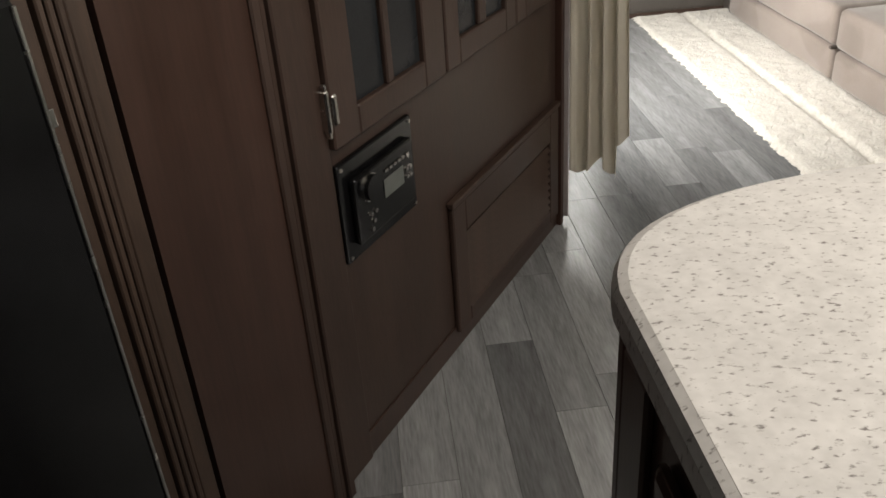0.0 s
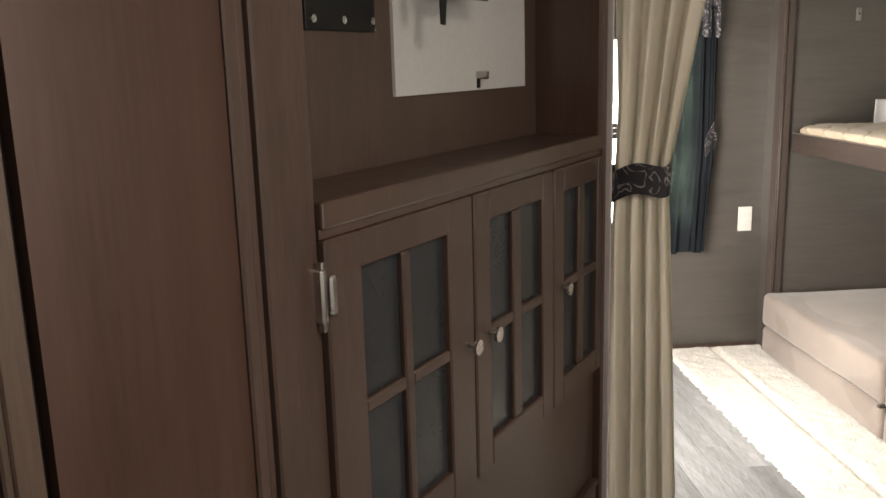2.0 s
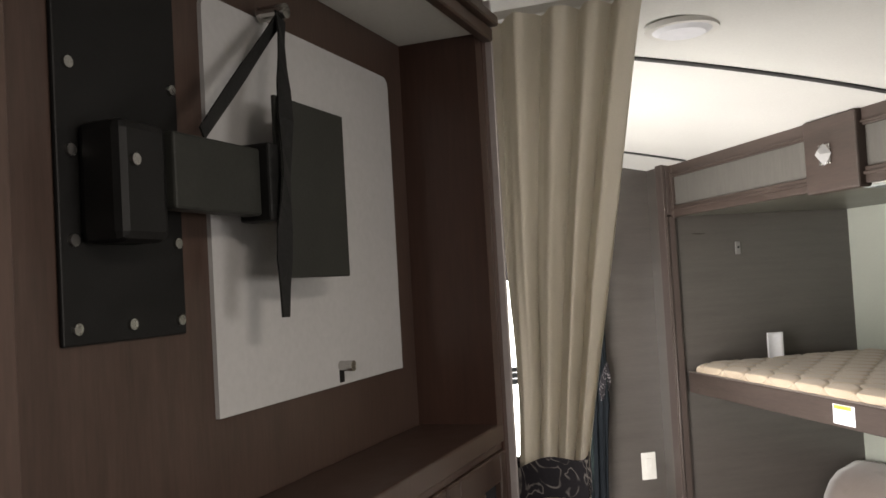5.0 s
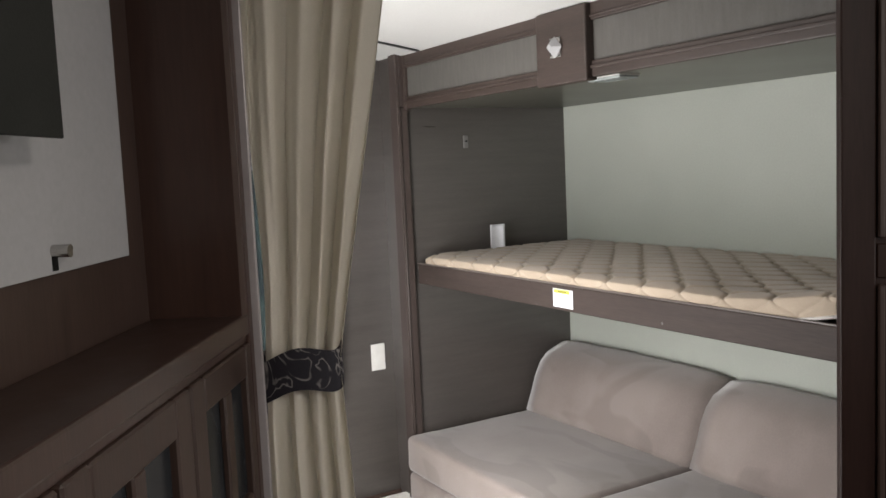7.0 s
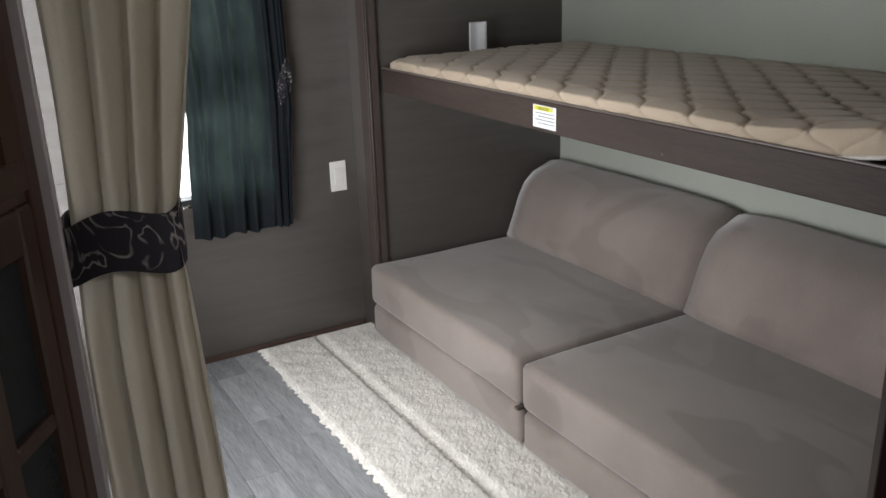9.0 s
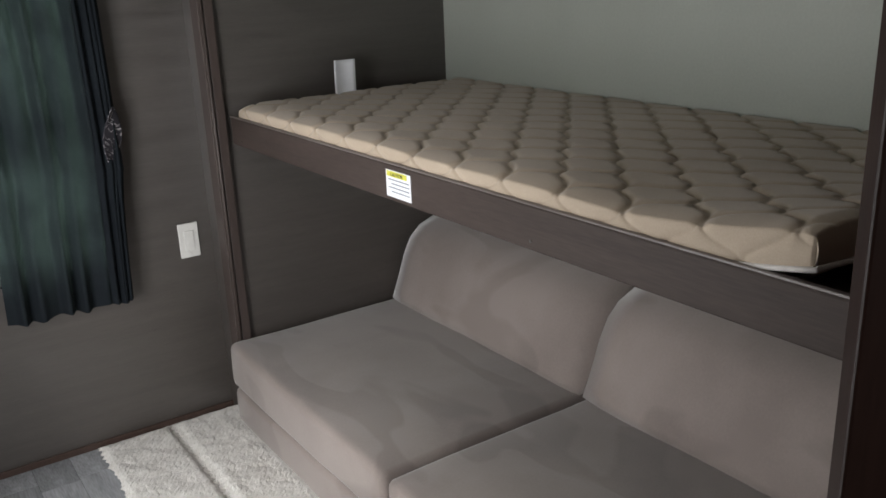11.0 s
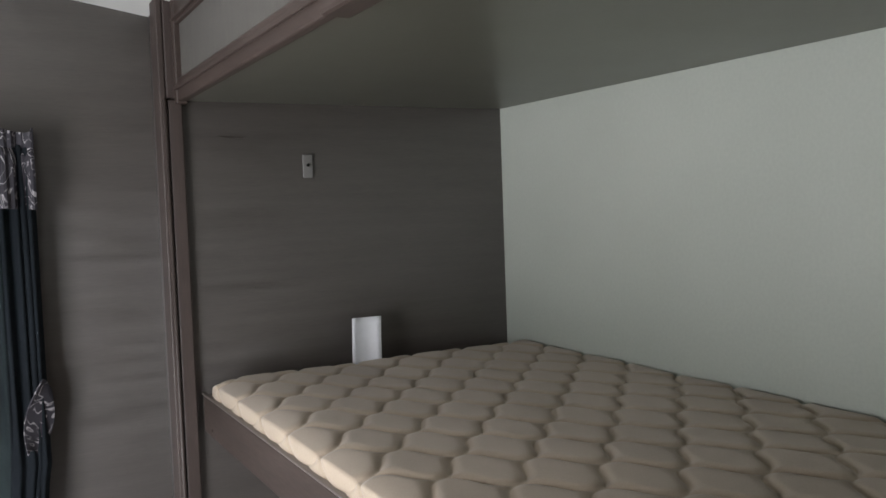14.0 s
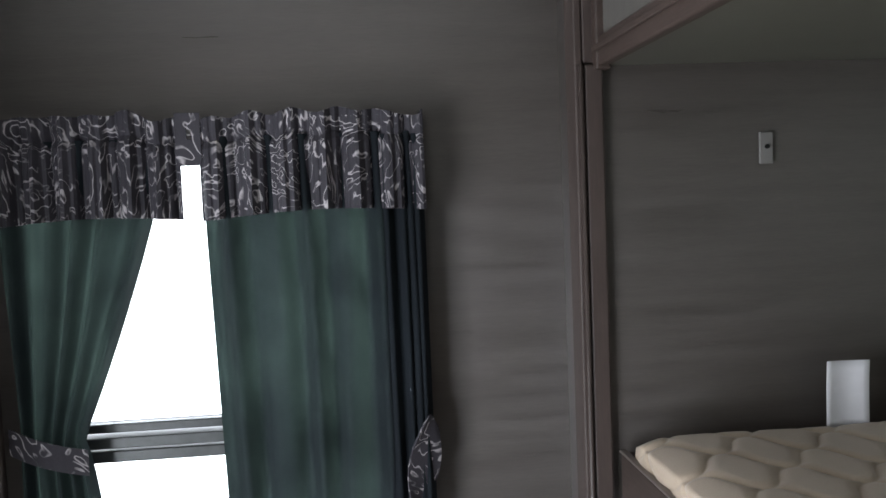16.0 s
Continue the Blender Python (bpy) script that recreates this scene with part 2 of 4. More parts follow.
GRANITE = granite()
PAISLEY = paisley("navy_paisley_print", (0.024, 0.022, 0.028), (0.40, 0.375, 0.385))
PAISLEY_DARK = paisley("dark_paisley_band", (0.014, 0.012, 0.017), (0.26, 0.24, 0.23))
TEAL = sheer("teal_voile", (0.005, 0.007, 0.010), (0.010, 0.014, 0.018), (0.085, 0.132, 0.112), 0.13)
tn, tl = TEAL.node_tree.nodes, TEAL.node_tree.links
patch, span = tn.new("ShaderNodeTexNoise"), tn.new("ShaderNodeMapRange")
patch.inputs["Scale"].default_value, patch.inputs["Detail"].default_value = 9, 6
span.inputs["From Min"].default_value, span.inputs["From Max"].default_value = 0.3, 0.7
span.inputs["To Min"].default_value, span.inputs["To Max"].default_value = 0.04, 0.20
tl.new(tn["Texture Coordinate"].outputs["Object"], patch.inputs["Vector"]), tl.new(patch.outputs[0], span.inputs["Value"])
tl.new(span.outputs[0], tn["Mix Shader"].inputs[0])
CURTAIN = sheer("beige_linen", (0.58, 0.535, 0.46), (0.72, 0.67, 0.58), (0.62, 0.57, 0.47), 0.40)
wall_bsdf = WALL_BROWN.node_tree.nodes["Principled BSDF"]
wall_bsdf.inputs["Specular IOR Level"].default_value, wall_bsdf.inputs["Anisotropic"].default_value = 1.0, 0.85
weave = WALL_BROWN.node_tree.nodes.new("ShaderNodeTangent")
weave.direction_type, weave.axis = "RADIAL", "Z"
WALL_BROWN.node_tree.links.new(weave.outputs[0], wall_bsdf.inputs["Tangent"])
GLASS = glass()
for m in (BLACK_MATTE, GREY_PLATE, WEBBING, RAIL_WOOD, TEAL, PANEL_DARK, SMOKED):
    m.node_tree.nodes["Principled BSDF"].inputs["Specular IOR Level"].default_value = 0.2


# ---- builders ----
def mesh_of(name, bm, material, smooth=False):
    me = bpy.data.meshes.new(name)
    bm.normal_update()
    bm.to_mesh(me)
    bm.free()
    me.materials.append(material)
    if smooth:
        for p in me.polygons:
            p.use_smooth = True
    return me


def thing(name, m, label, category, group=""):
    ob = tagged(new(name), label, category, group)
    ob.matrix_basis = m
    return ob


def part(name, bm, material, parent, label="", smooth=False):
    ob = new(name, mesh_of(name, bm, material, smooth))
    ob.parent = parent
    if label:
        tagged(ob, label)
    return ob


def solid(name, bm, material, label="", category="", kind="", m=None, smooth=False):
    ob = tagged(new(name, mesh_of(name, bm, material, smooth)), label, category, "", kind)
    if m is not None:
        ob.matrix_basis = m
    return ob


def add_box(bm, x0, x1, y0, y1, z0, z1, m=None):
    v = [bm.verts.new((x, y, z)) for x in (x0, x1) for y in (y0, y1) for z in (z0, z1)]
    for f in ((0, 1, 3, 2), (4, 6, 7, 5), (0, 4, 5, 1), (2, 3, 7, 6), (0, 2, 6, 4), (1, 5, 7, 3)):
        bm.faces.new([v[i] for i in f])
    if m is not None:
        bmesh.ops.transform(bm, matrix=m, verts=v)
    return v


def box(x0, x1, y0, y1, z0, z1, bevel=0.0, segments=2):
    bm = bmesh.new()
    add_box(bm, x0, x1, y0, y1, z0, z1)
    if bevel:
        bmesh.ops.bevel(bm, geom=bm.edges[:], offset=bevel, segments=segments, profile=0.5, affect="EDGES")
    return bm


def boxes(*rows, bevel=0.0):
    bm = bmesh.new()
    for r in rows:
        add_box(bm, *r)
    if bevel:
        bmesh.ops.bevel(bm, geom=bm.edges[:], offset=bevel, segments=1, affect="EDGES")
    return bm


def cylinder(radius, length, centre, axis="Z", sides=20, radius2=None):
    bm = bmesh.new()
    turn = {"Z": Matrix(), "X": pose(0, 0, 0, 0, 90, 0), "Y": pose(0, 0, 0, 90, 0, 0)}[axis]
    bmesh.ops.create_cone(bm, cap_ends=True, segments=sides, radius1=radius, radius2=radius if radius2 is None else radius2,
                          depth=length, matrix=Matrix.Translation(centre) @ turn)
    return bm


def sweep(profile, path_a, path_b):
    """A closed profile of (p, q) pairs drawn from one frame matrix to another."""
    bm = bmesh.new()
    rings = [[bm.verts.new(m @ Vector((p, q, 0))) for p, q in profile] for m in (path_a, path_b)]
    k = len(profile)
    for i in range(k):
        bm.faces.new((rings[0][i], rings[0][(i + 1) % k], rings[1][(i + 1) % k], rings[1][i]))
    bm.faces.new(rings[0][::-1])
    bm.faces.new(rings[1])
    bmesh.ops.recalc_face_normals(bm, faces=bm.faces[:])
    return bm


def extrude_y(profile, y0, y1):
    """A closed profile of (x, z) pairs drawn along y."""
    bm = bmesh.new()
    rings = [[bm.verts.new((x, y, z)) for x, z in profile] for y in (y0, y1)]
    k = len(profile)
    for i in range(k):
        bm.faces.new((rings[0][i], rings[0][(i + 1) % k], rings[1][(i + 1) % k], rings[1][i]))
    bm.faces.new(rings[0][::-1])
    bm.faces.new(rings[1])
    bmesh.ops.recalc_face_normals(bm, faces=bm.faces[:])
    return bm


def extrude_x(profile, x0, x1):
    bm = extrude_y(profile, 0, 1)
    for v in bm.verts:
        v.co = (x0 + (x1 - x0) * v.co.y, v.co.x, v.co.z)
    bmesh.ops.recalc_face_normals(bm, faces=bm.faces[:])
    return bm


def grid_mesh(nu, nv, f):
    bm = bmesh.new()
    rows = [[bm.verts.new(f(i / (nu - 1), j / (nv - 1))) for i in range(nu)] for j in range(nv)]
    for j in range(nv - 1):
        for i in range(nu - 1):
            bm.faces.new((rows[j][i], rows[j][i + 1], rows[j + 1][i + 1], rows[j + 1][i]))
    return bm


def thicken(bm, t):
    bmesh.ops.recalc_face_normals(bm, faces=bm.faces[:])
    bmesh.ops.solidify(bm, geom=bm.faces[:], thickness=t)
    return bm


def holed_wall(along, face, back, a0, a1, z0, z1, h0, h1, k0, k1):
    """A wall in one piece round one opening; along: the axis it runs along."""
    bm = bmesh.new()

    def corner(a, d, z):
        return bm.verts.new((a, d, z) if along == "x" else (d, a, z))

    rings = []
    for d in (face, back):
        rings.append([[corner(a, d, z) for a, z in ((p0, q0), (p1, q0), (p1, q1), (p0, q1))]
                      for p0, p1, q0, q1 in ((a0, a1, z0, z1), (h0, h1, k0, k1))])
    for outer, inner in rings:
        for i in range(4):
            bm.faces.new((outer[i], outer[(i + 1) % 4], inner[(i + 1) % 4], inner[i]))
    for w in (0, 1):
        for i in range(4):
            bm.faces.new((rings[0][w][i], rings[0][w][(i + 1) % 4], rings[1][w][(i + 1) % 4], rings[1][w][i]))
    bmesh.ops.recalc_face_normals(bm, faces=bm.faces[:])
    return bm


# ---- the shell of the caravan ----
WY = 4.133      # rear wall
BX = 2.55       # back wall of the bunk
BY = 3.967      # end wall of the bunk
CY = 1.925      # front end wall of the bunk
RX = 1.71       # front plane of the bunk
DX = 0.64       # wall with the entry door
CAB = pose(-0.140, 1.288, 0, 0, 0, 56.6)   # the slanted entertainment wall: x along it, y into it


def ceiling_z(x):
    return 2.03 - 0.057 * (x - 0.2) ** 2


solid("floor", box(-1.7, 2.7, -1.6, 4.3, -0.06, -0.004), SUBFLOOR, "dark subfloor below grey vinyl planks", "floor", "structure")
solid("ceiling", thicken(grid_mesh(40, 2, lambda u, v: (-1.7 + 4.4 * u, -1.6 + 5.9 * v, ceiling_z(-1.7 + 4.4 * u))), -0.05),
      CEILING, "arched white ceiling with a smooth finish", "ceiling", "structure")
for y in (1.40, 2.61, 3.80):
    solid("ceiling_strip", thicken(grid_mesh(40, 2, lambda u, v: (-1.6 + 3.3 * u, y - 0.011 + 0.022 * v, ceiling_z(-1.6 + 3.3 * u) - 0.001)), 0.004),
          CHARCOAL, "thin dark strip across the white ceiling", "ceiling strip", "structure")

W0, W1, WZ0, WZ1 = 0.70, 1.38, 0.60, 1.59
solid("wall_north", holed_wall("x", WY, WY + 0.07, DX - 0.1, RX + 0.03, -0.004, 2.05, W0, W1, WZ0, WZ1), WALL_BROWN,
      "dark brown wall covering with a fine horizontal weave", "wall", "structure")
solid("wall_bunk_end", box(RX, BX, BY, BY + 0.05, -0.004, 2.0), WALL_BROWN, "dark brown woven wall at the end of the bunk", "wall", "structure")
# its opening is invented, to let the kitchen fill in
solid("wall_bunk_back", holed_wall("y", BX, BX + 0.06, -1.6, 4.2, -0.004, 2.05, -0.85, 0.45, 1.07, 1.77), WALL_PALE, "pale grey-green smooth wall behind the bunk", "wall", "structure")
solid("wall_bunk_front_end", box(RX, BX, CY - 0.04, CY, -0.004, 2.0), BROWN_WOOD, "dark brown panel closing the bunk", "wall", "structure")
solid("wall_entry", box(DX - 0.07, DX, 3.56, WY, -0.004, 2.05), WALL_BROWN, "dark brown woven wall beside the entry", "wall", "structure")
solid("wall_return", box(0.42, DX - 0.07, 3.56, 3.62, -0.004, 2.05), WALL_BROWN, "dark brown woven wall", "wall", "structure")
solid("wall_door", holed_wall("y", 0.42, 0.36, 2.30, 3.62, -0.004, 2.05, 2.56, 3.46, 0.10, 1.90), WALL_BROWN,
      "dark brown woven wall with the entry opening", "wall", "structure")
solid("wall_west", box(-1.7, -1.62, -1.6, 2.4, -0.004, 2.05), WALL_BROWN, "dark brown woven wall", "wall", "structure")
solid("wall_back_room", box(-1.62, 0.36, 2.35, 2.42, -0.004, 2.05), WALL_BROWN, "dark brown woven wall", "wall", "structure")
# unseen wall; the opening is invented for the front fill
solid("wall_south", holed_wall("x", -1.6, -1.66, -1.7, BX, -0.004, 2.05, -0.3, 1.1, 1.05, 1.85), WALL_BROWN, "dark brown woven wall", "wall", "structure")
solid("wall_jog", box(RX - 0.018, RX - 0.001, BY + 0.050, WY - 0.001, -0.004, 2.0), WALL_BROWN, "short dark brown woven wall beside the corner post", "wall", "structure")
solid("baseboard", box(DX, RX - 0.01, WY - 0.008, WY, 0, 0.022, 0.002), BROWN_WOOD, "low brown moulding along the rear wall", "baseboard", "structure")
solid("corner_trim", box(DX, DX + 0.03, WY - 0.03, WY - 0.001, 0.022, 1.9, 0.003), TRIM_WOOD, "narrow wooden corner moulding", "trim", "structure")

# corner post between rear wall and bunk
trim = thing("corner_post", pose(RX - 0.022, BY, 0), "tall brown wood corner moulding beside the bunk", "trim")
trim["kind"] = "structure"
part("side_board", box(-0.014, 0.0, -0.012, 0.048, 0.0, 1.93, 0.003), TRIM_WOOD, trim)
part("upper_board", box(0.001, 0.021, -0.012, 0.048, 1.692, 1.93, 0.003), TRIM_WOOD, trim)
part("front_board", box(0.002, 0.034, -0.016, -0.001, 0.0, 1.69, 0.004), TRIM_WOOD, trim)
part("bead", sweep([(0.005 * math.cos(a) , 0.005 * math.sin(a)) for a in [k * math.pi / 4 for k in range(8)]],
     pose(-0.004, -0.016, 0.0), pose(-0.004, -0.016, 1.69)), TRIM_WOOD, trim, smooth=True)

# ---- overhead ledge above the bunk ----
ledge = thing("overhead_ledge", pose(RX, CY, 1.685), "brown wood overhead ledge with grey linen panels above the bunk", "shelf")
LEN = BY - CY
part("soffit_board", box(0.02, BX - RX - 0.002, 0.002, LEN - 0.002, 0.004, 0.022), SOFFIT, ledge, "smooth underside board, coloured darker for its shade")
part("lower_rail", box(0.0, 0.020, -0.05, LEN + 0.02, 0.0, 0.048, 0.004), LEDGE_WOOD, ledge)
part("lower_bead", box(-0.006, 0.0, -0.05, LEN + 0.02, 0.024, 0.034, 0.002), LEDGE_WOOD, ledge)
part("upper_rail", box(0.0, 0.020, -0.05, LEN + 0.02, 0.165, 0.228, 0.004), LEDGE_WOOD, ledge)
part("upper_bead", box(-0.006, 0.0, -0.05, LEN + 0.02, 0.172, 0.180, 0.002), LEDGE_WOOD, ledge)
part("linen_panel", box(0.010, 0.018, -0.05, 0.86, 0.048, 0.165), LINEN_PANEL, ledge, "pale grey linen inset panel")
part("linen_panel", box(0.010, 0.018, 1.10, LEN, 0.048, 0.165), LINEN_PANEL, ledge, "pale grey linen inset panel")
part("end_stile", box(-0.004, 0.022, LEN - 0.03, LEN + 0.03, -0.005, 0.228, 0.004), LEDGE_WOOD, ledge)
part("lamp_block", box(-0.022, 0.022, 0.86, 1.10, -0.010, 0.215, 0.006), LEDGE_WOOD, ledge, "raised square brown wood block")
lamp = thing("reading_lamp", pose(RX - 0.022, 2.922, 1.788, 0, -90, 0), "small faceted frosted reading lamp on the ledge block", "lamp")
part("base", box(-0.030, 0.030, -0.026, 0.026, 0.0, 0.006, 0.002), STEEL, lamp, "thin nickel lamp base")
part("shade", cylinder(0.034, 0.022, (0, 0, 0.017), "Z", 4, 0.012), GREY_LAMINATE, lamp, "faceted frosted white shade")

under = thing("bunk_light", pose(1.805, 2.800, 1.689), "flat frosted rectangular light under the bunk ledge board", "lamp")
part("base", box(-0.042, 0.042, -0.074, 0.074, -0.003, 0.0, 0.001), WHITE_PLASTIC, under)
part("lens", box(-0.039, 0.039, -0.070, 0.070, -0.011, -0.003, 0.003, 3), LENS, under, "pale ribbed plastic lens")
for k in range(5):
    part("rib", box(-0.034, 0.034, -0.052 + 0.026 * k - 0.002, -0.052 + 0.026 * k + 0.002, -0.0125, -0.0105, 0.0005), LENS, under)

# ---- round ceiling light ----
dome = thing("ceiling_light", pose(0.94, 2.36, ceiling_z(0.94)), "round white ceiling light with a low rim", "ceiling light")
part("rim", cylinder(0.078, 0.010, (0, 0, -0.004), "Z", 40, 0.082), WHITE_PLASTIC, dome, smooth=False)
part("diffuser", cylinder(0.050, 0.008, (0, 0, -0.012), "Z", 32, 0.066), PAPER, dome, "frosted white diffuser")

# invented housing for the added ceiling fill, out of view
fixture = thing("added_fill_housing", pose(0.62, 0.45, 1.985), "square white housing added above the unseen ceiling fill", "ceiling light")
part("housing", box(-0.18, 0.18, -0.18, 0.18, 0.0, 0.03, 0.004), WHITE_PLASTIC, fixture)

# ---- bunk ----
bunk = thing("bunk_bed", pose(1.735, CY, 0), "dark brown bunk frame with a wide front rail", "bunk bed")
part("front_rail", box(-0.001, 0.024, 0.001, LEN - 0.018, 0.957, 1.040, 0.004), RAIL_WOOD, bunk)
# the lip carries a painted highlight along the rail
part("rail_lip", box(-0.004, 0.008, 0.001, LEN - 0.018, 1.0405, 1.0455, 0.002), LIP_HIGHLIGHT, bunk, "thin rail edge, coloured paler for its highlight")
part("deck", box(0.024, BX - 1.738, 0.001, LEN - 0.002, 1.000, 1.016), RAIL_WOOD, bunk, "dark board deck under the mattress")
part("back_cleat", box(BX - 1.775, BX - 1.738, 0.001, LEN - 0.002, 0.960, 0.999), RAIL_WOOD, bunk)
part("end_cleat", box(0.03, 0.76, LEN - 0.04, LEN - 0.002, 0.960, 0.999), RAIL_WOOD, bunk)
for y in (0.62, 1.95):
    part("screw_cap", cylinder(0.003, 0.002, (-0.0015, y, 0.975), "X", 10), STEEL, bunk, "tiny bright screw cap")

tag = thing("caution_label", pose(1.7335, 2.985, 0.998), "white caution sticker with a yellow heading on the bunk rail", "sticker")
part("sheet", box(-0.0012, 0, -0.050, 0.050, -0.030, 0.030), PAPER, tag)
part("heading", box(-0.0020, -0.0014, -0.036, 0.045, 0.016, 0.028), YELLOW, tag, "yellow heading band")
for k in range(4):
    part("text_line", box(-0.0018, -0.0014, -0.044, 0.040 - 0.012 * (k % 2), 0.008 - 0.009 * k, 0.011 - 0.009 * k), INK, tag, "line of fine grey print")


def caution_text():
    cu = bpy.data.curves.new("caution_text", "FONT")
    cu.body, cu.size, cu.extrude = "CAUTION", 0.011, 0.0002
    ob = new("heading_text", cu)
    ob.parent = tag
    ob.matrix_basis = pose(-0.0023, 0.030, 0.018, 90, 0, -90)
    cu.materials.append(CHARCOAL)
    return ob


caution_text()


# ---- quilted mattress ----
def quilt_height(x, y):
    """Relief of the stitched cover; x is measured from the lower front edge."""
    step, wave, amp = 0.0755, 0.142, 0.0362
    y -= 0.038
    best = 1.0
    c, sn = math.cos(2 * math.pi * x / wave), math.sin(2 * math.pi * x / wave)
    swing = math.tanh(1.0 * c) / math.tanh(1.0)
    slope = amp * 1.0 * (1 - math.tanh(1.0 * c) ** 2) / math.tanh(1.0) * sn * 2 * math.pi / wave
    k0 = int(round(y / step))
    for k in range(k0 - 2, k0 + 3):
        seam = k * step + (swing if k % 2 else -swing) * amp
        best = min(best, abs(y - seam) / math.sqrt(1 + slope * slope))
    h = min(1.0, best / 0.021)
    return 0.0088 * max(0, 1 - (1 - h) ** 2.2) ** 0.55


def mattress():
    x0, x1, y0, y1, zb, zt, r = 1.746, 2.540, 2.010, 3.898, 1.019, 1.076, 0.014
    nx, ny = 300, 560
    side = zt - zb
    total = side + (x1 - x0) + side

    length = side + (y1 - y0) + side

    def place(u, v):
        t = v * length
        if t < side:
            x, y, z = top(u, 0.0)
            f = t / side
            low = zb + 0.042 * max(0.0, 1 - max(0, u * total - side) / 0.6)
            return (max(x, x0), y0 - 0.005 * math.sin(math.pi * f), min(z, low) + max(0.0, z - low) * f)
        if t > length - side:
            x, y, z = top(u, 1.0)
            return (x, y1, zb + (z - zb) * (length - t) / side)
        return top(u, (t - side) / (y1 - y0))

    def top(u, v):
        s = u * total
        y = y0 + v * (y1 - y0)
        edge = min(1.0, min(y - y0, y1 - y) / 0.03)
        h = quilt_height(s, y) * (0.35 + 0.65 * edge)
        soft = 0.004 * noise.noise((s * 4, y * 4, 1))
        lift = 0.042 * max(0.0, 1 - (y - y0) / 0.38) ** 2 * max(0.0, 1 - max(0, s - side) / 0.6)
        if s < side:
            bulge = 0.006 * math.sin(math.pi * s / side)
            return (x0 - h * 0.55 - bulge * 0.5, y, zb + s * (1 - 0.9 * r / side) + lift + (h + soft) * (s / side) ** 3)
        if s > side + (x1 - x0):
            return (x1 + 0.004, y, zt - (s - side - (x1 - x0)) + lift)
        t = s - side
        rim = r * (1 - min(1, t / 0.055)) ** 2
        return (x0 + t - h * 0.55 * max(0, 1 - t / 0.03), y, zt + h + soft - rim * 0.9 - 0.004 * (1 - edge) ** 2 + lift)

    return grid_mesh(nx, ny, place)


bed = thing("mattress", pose(0, 0, 0), "thin tan quilted bunk mattress with ogee stitching on the bunk", "mattress")
part("quilted_cover", mattress(), QUILT, bed, smooth=True)
part("underside", box(1.760, 2.54, 2.06, 3.896, 1.0175, 1.024), QUILT, bed)


def piping():
    bm = bmesh.new()
    pts = [(1.7405, 3.89 - 1.888 * k / 60, 1.021 + 0.042 * max(0, 1 - (1.888 - 1.888 * k / 60) / 0.38) ** 2) for k in range(61)]
    pts += [(1.744 + 0.78 * k / 20, 2.003, 1.021 + 0.042 * max(0, 1 - 0.78 * k / 12) ) for k in range(21)]
    rings = []
    for i, p in enumerate(pts):
        a, b = Vector(pts[max(0, i - 1)]), Vector(pts[min(len(pts) - 1, i + 1)])
        side = (b - a).cross(Vector((0, 0, 1))).normalized()
        rings.append([bm.verts.new(Vector(p) + side * 0.003 * math.cos(q) + Vector((0, 0, 0.0045 * math.sin(q)))) for q in [j * math.pi / 3 for j in range(6)]])
    for a, b in zip(rings, rings[1:]):
        for j in range(6):
            bm.faces.new((a[j], a[(j + 1) % 6], b[(j + 1) % 6], b[j]))
    return bm


part("piping", piping(), PIPING, bed, "thin white edge piping", smooth=True)

care = thing("paper_tag", pose(2.112, 3.903, 1.080, -8, 0, -4), "folded white paper tag standing between mattress and wall", "paper")
part("sheet", thicken(grid_mesh(8, 8, lambda u, v: (-0.037 + 0.074 * u + 0.006 * v, 0.010 * math.sin(3 * u) - 0.006 * v * v, -0.012 + 0.113 * v)), 0.0012), PAPER, care, smooth=True)

jack = thing("bunk_outlet", pose(2.006, BY, 1.544), "small grey low-voltage outlet on the dark bunk end wall", "outlet")
part("plate", box(-0.012, 0.012, -0.006, 0, -0.027, 0.027, 0.002), OUTLET_GREY, jack)
part("socket", cylinder(0.004, 0.003, (0, -0.0075, 0.002), "Y", 12), BLACK, jack, "dark round socket")

switch = thing("wall_switch", pose(1.614, WY, 0.631), "blank white rectangular wall plate on the brown wall", "switch plate")
part("plate", box(-0.033, 0.033, -0.006, 0, -0.058, 0.058, 0.0025), WHITE_PLASTIC, switch)
part("rocker", box(-0.016, 0.016, -0.009, -0.006, -0.033, 0.033, 0.0015), WHITE_PLASTIC, switch)
for z in (-0.045, 0.045):
    part("screw", cylinder(0.003, 0.002, (0, -0.0065, z), "Y", 8), WHITE_PLASTIC, switch)


# ---- folding foam sofa ----
def soft_box(x0, x1, y0, y1, z0, z1, r, n=10, crown=0.008):
    bm = box(x0, x1, y0, y1, z0, z1)
    bmesh.ops.bevel(bm, geom=bm.edges[:], offset=r, segments=4, profile=0.5, affect="EDGES")
    bmesh.ops.subdivide_edges(bm, edges=[e for e in bm.edges if e.calc_length() > 0.15], cuts=n, use_grid_fill=True)
    cx, cy, hx, hy = (x0 + x1) / 2, (y0 + y1) / 2, (x1 - x0) / 2, (y1 - y0) / 2
    for v in bm.verts:
        u, w = (v.co.x - cx) / hx, (v.co.y - cy) / hy
        if v.co.z > (z0 + z1) / 2:
            v.co.z += crown * (1 - u ** 4) * (1 - w ** 4)
        v.co += Vector(noise.noise_vector(v.co * 5)) * 0.004
    return bm


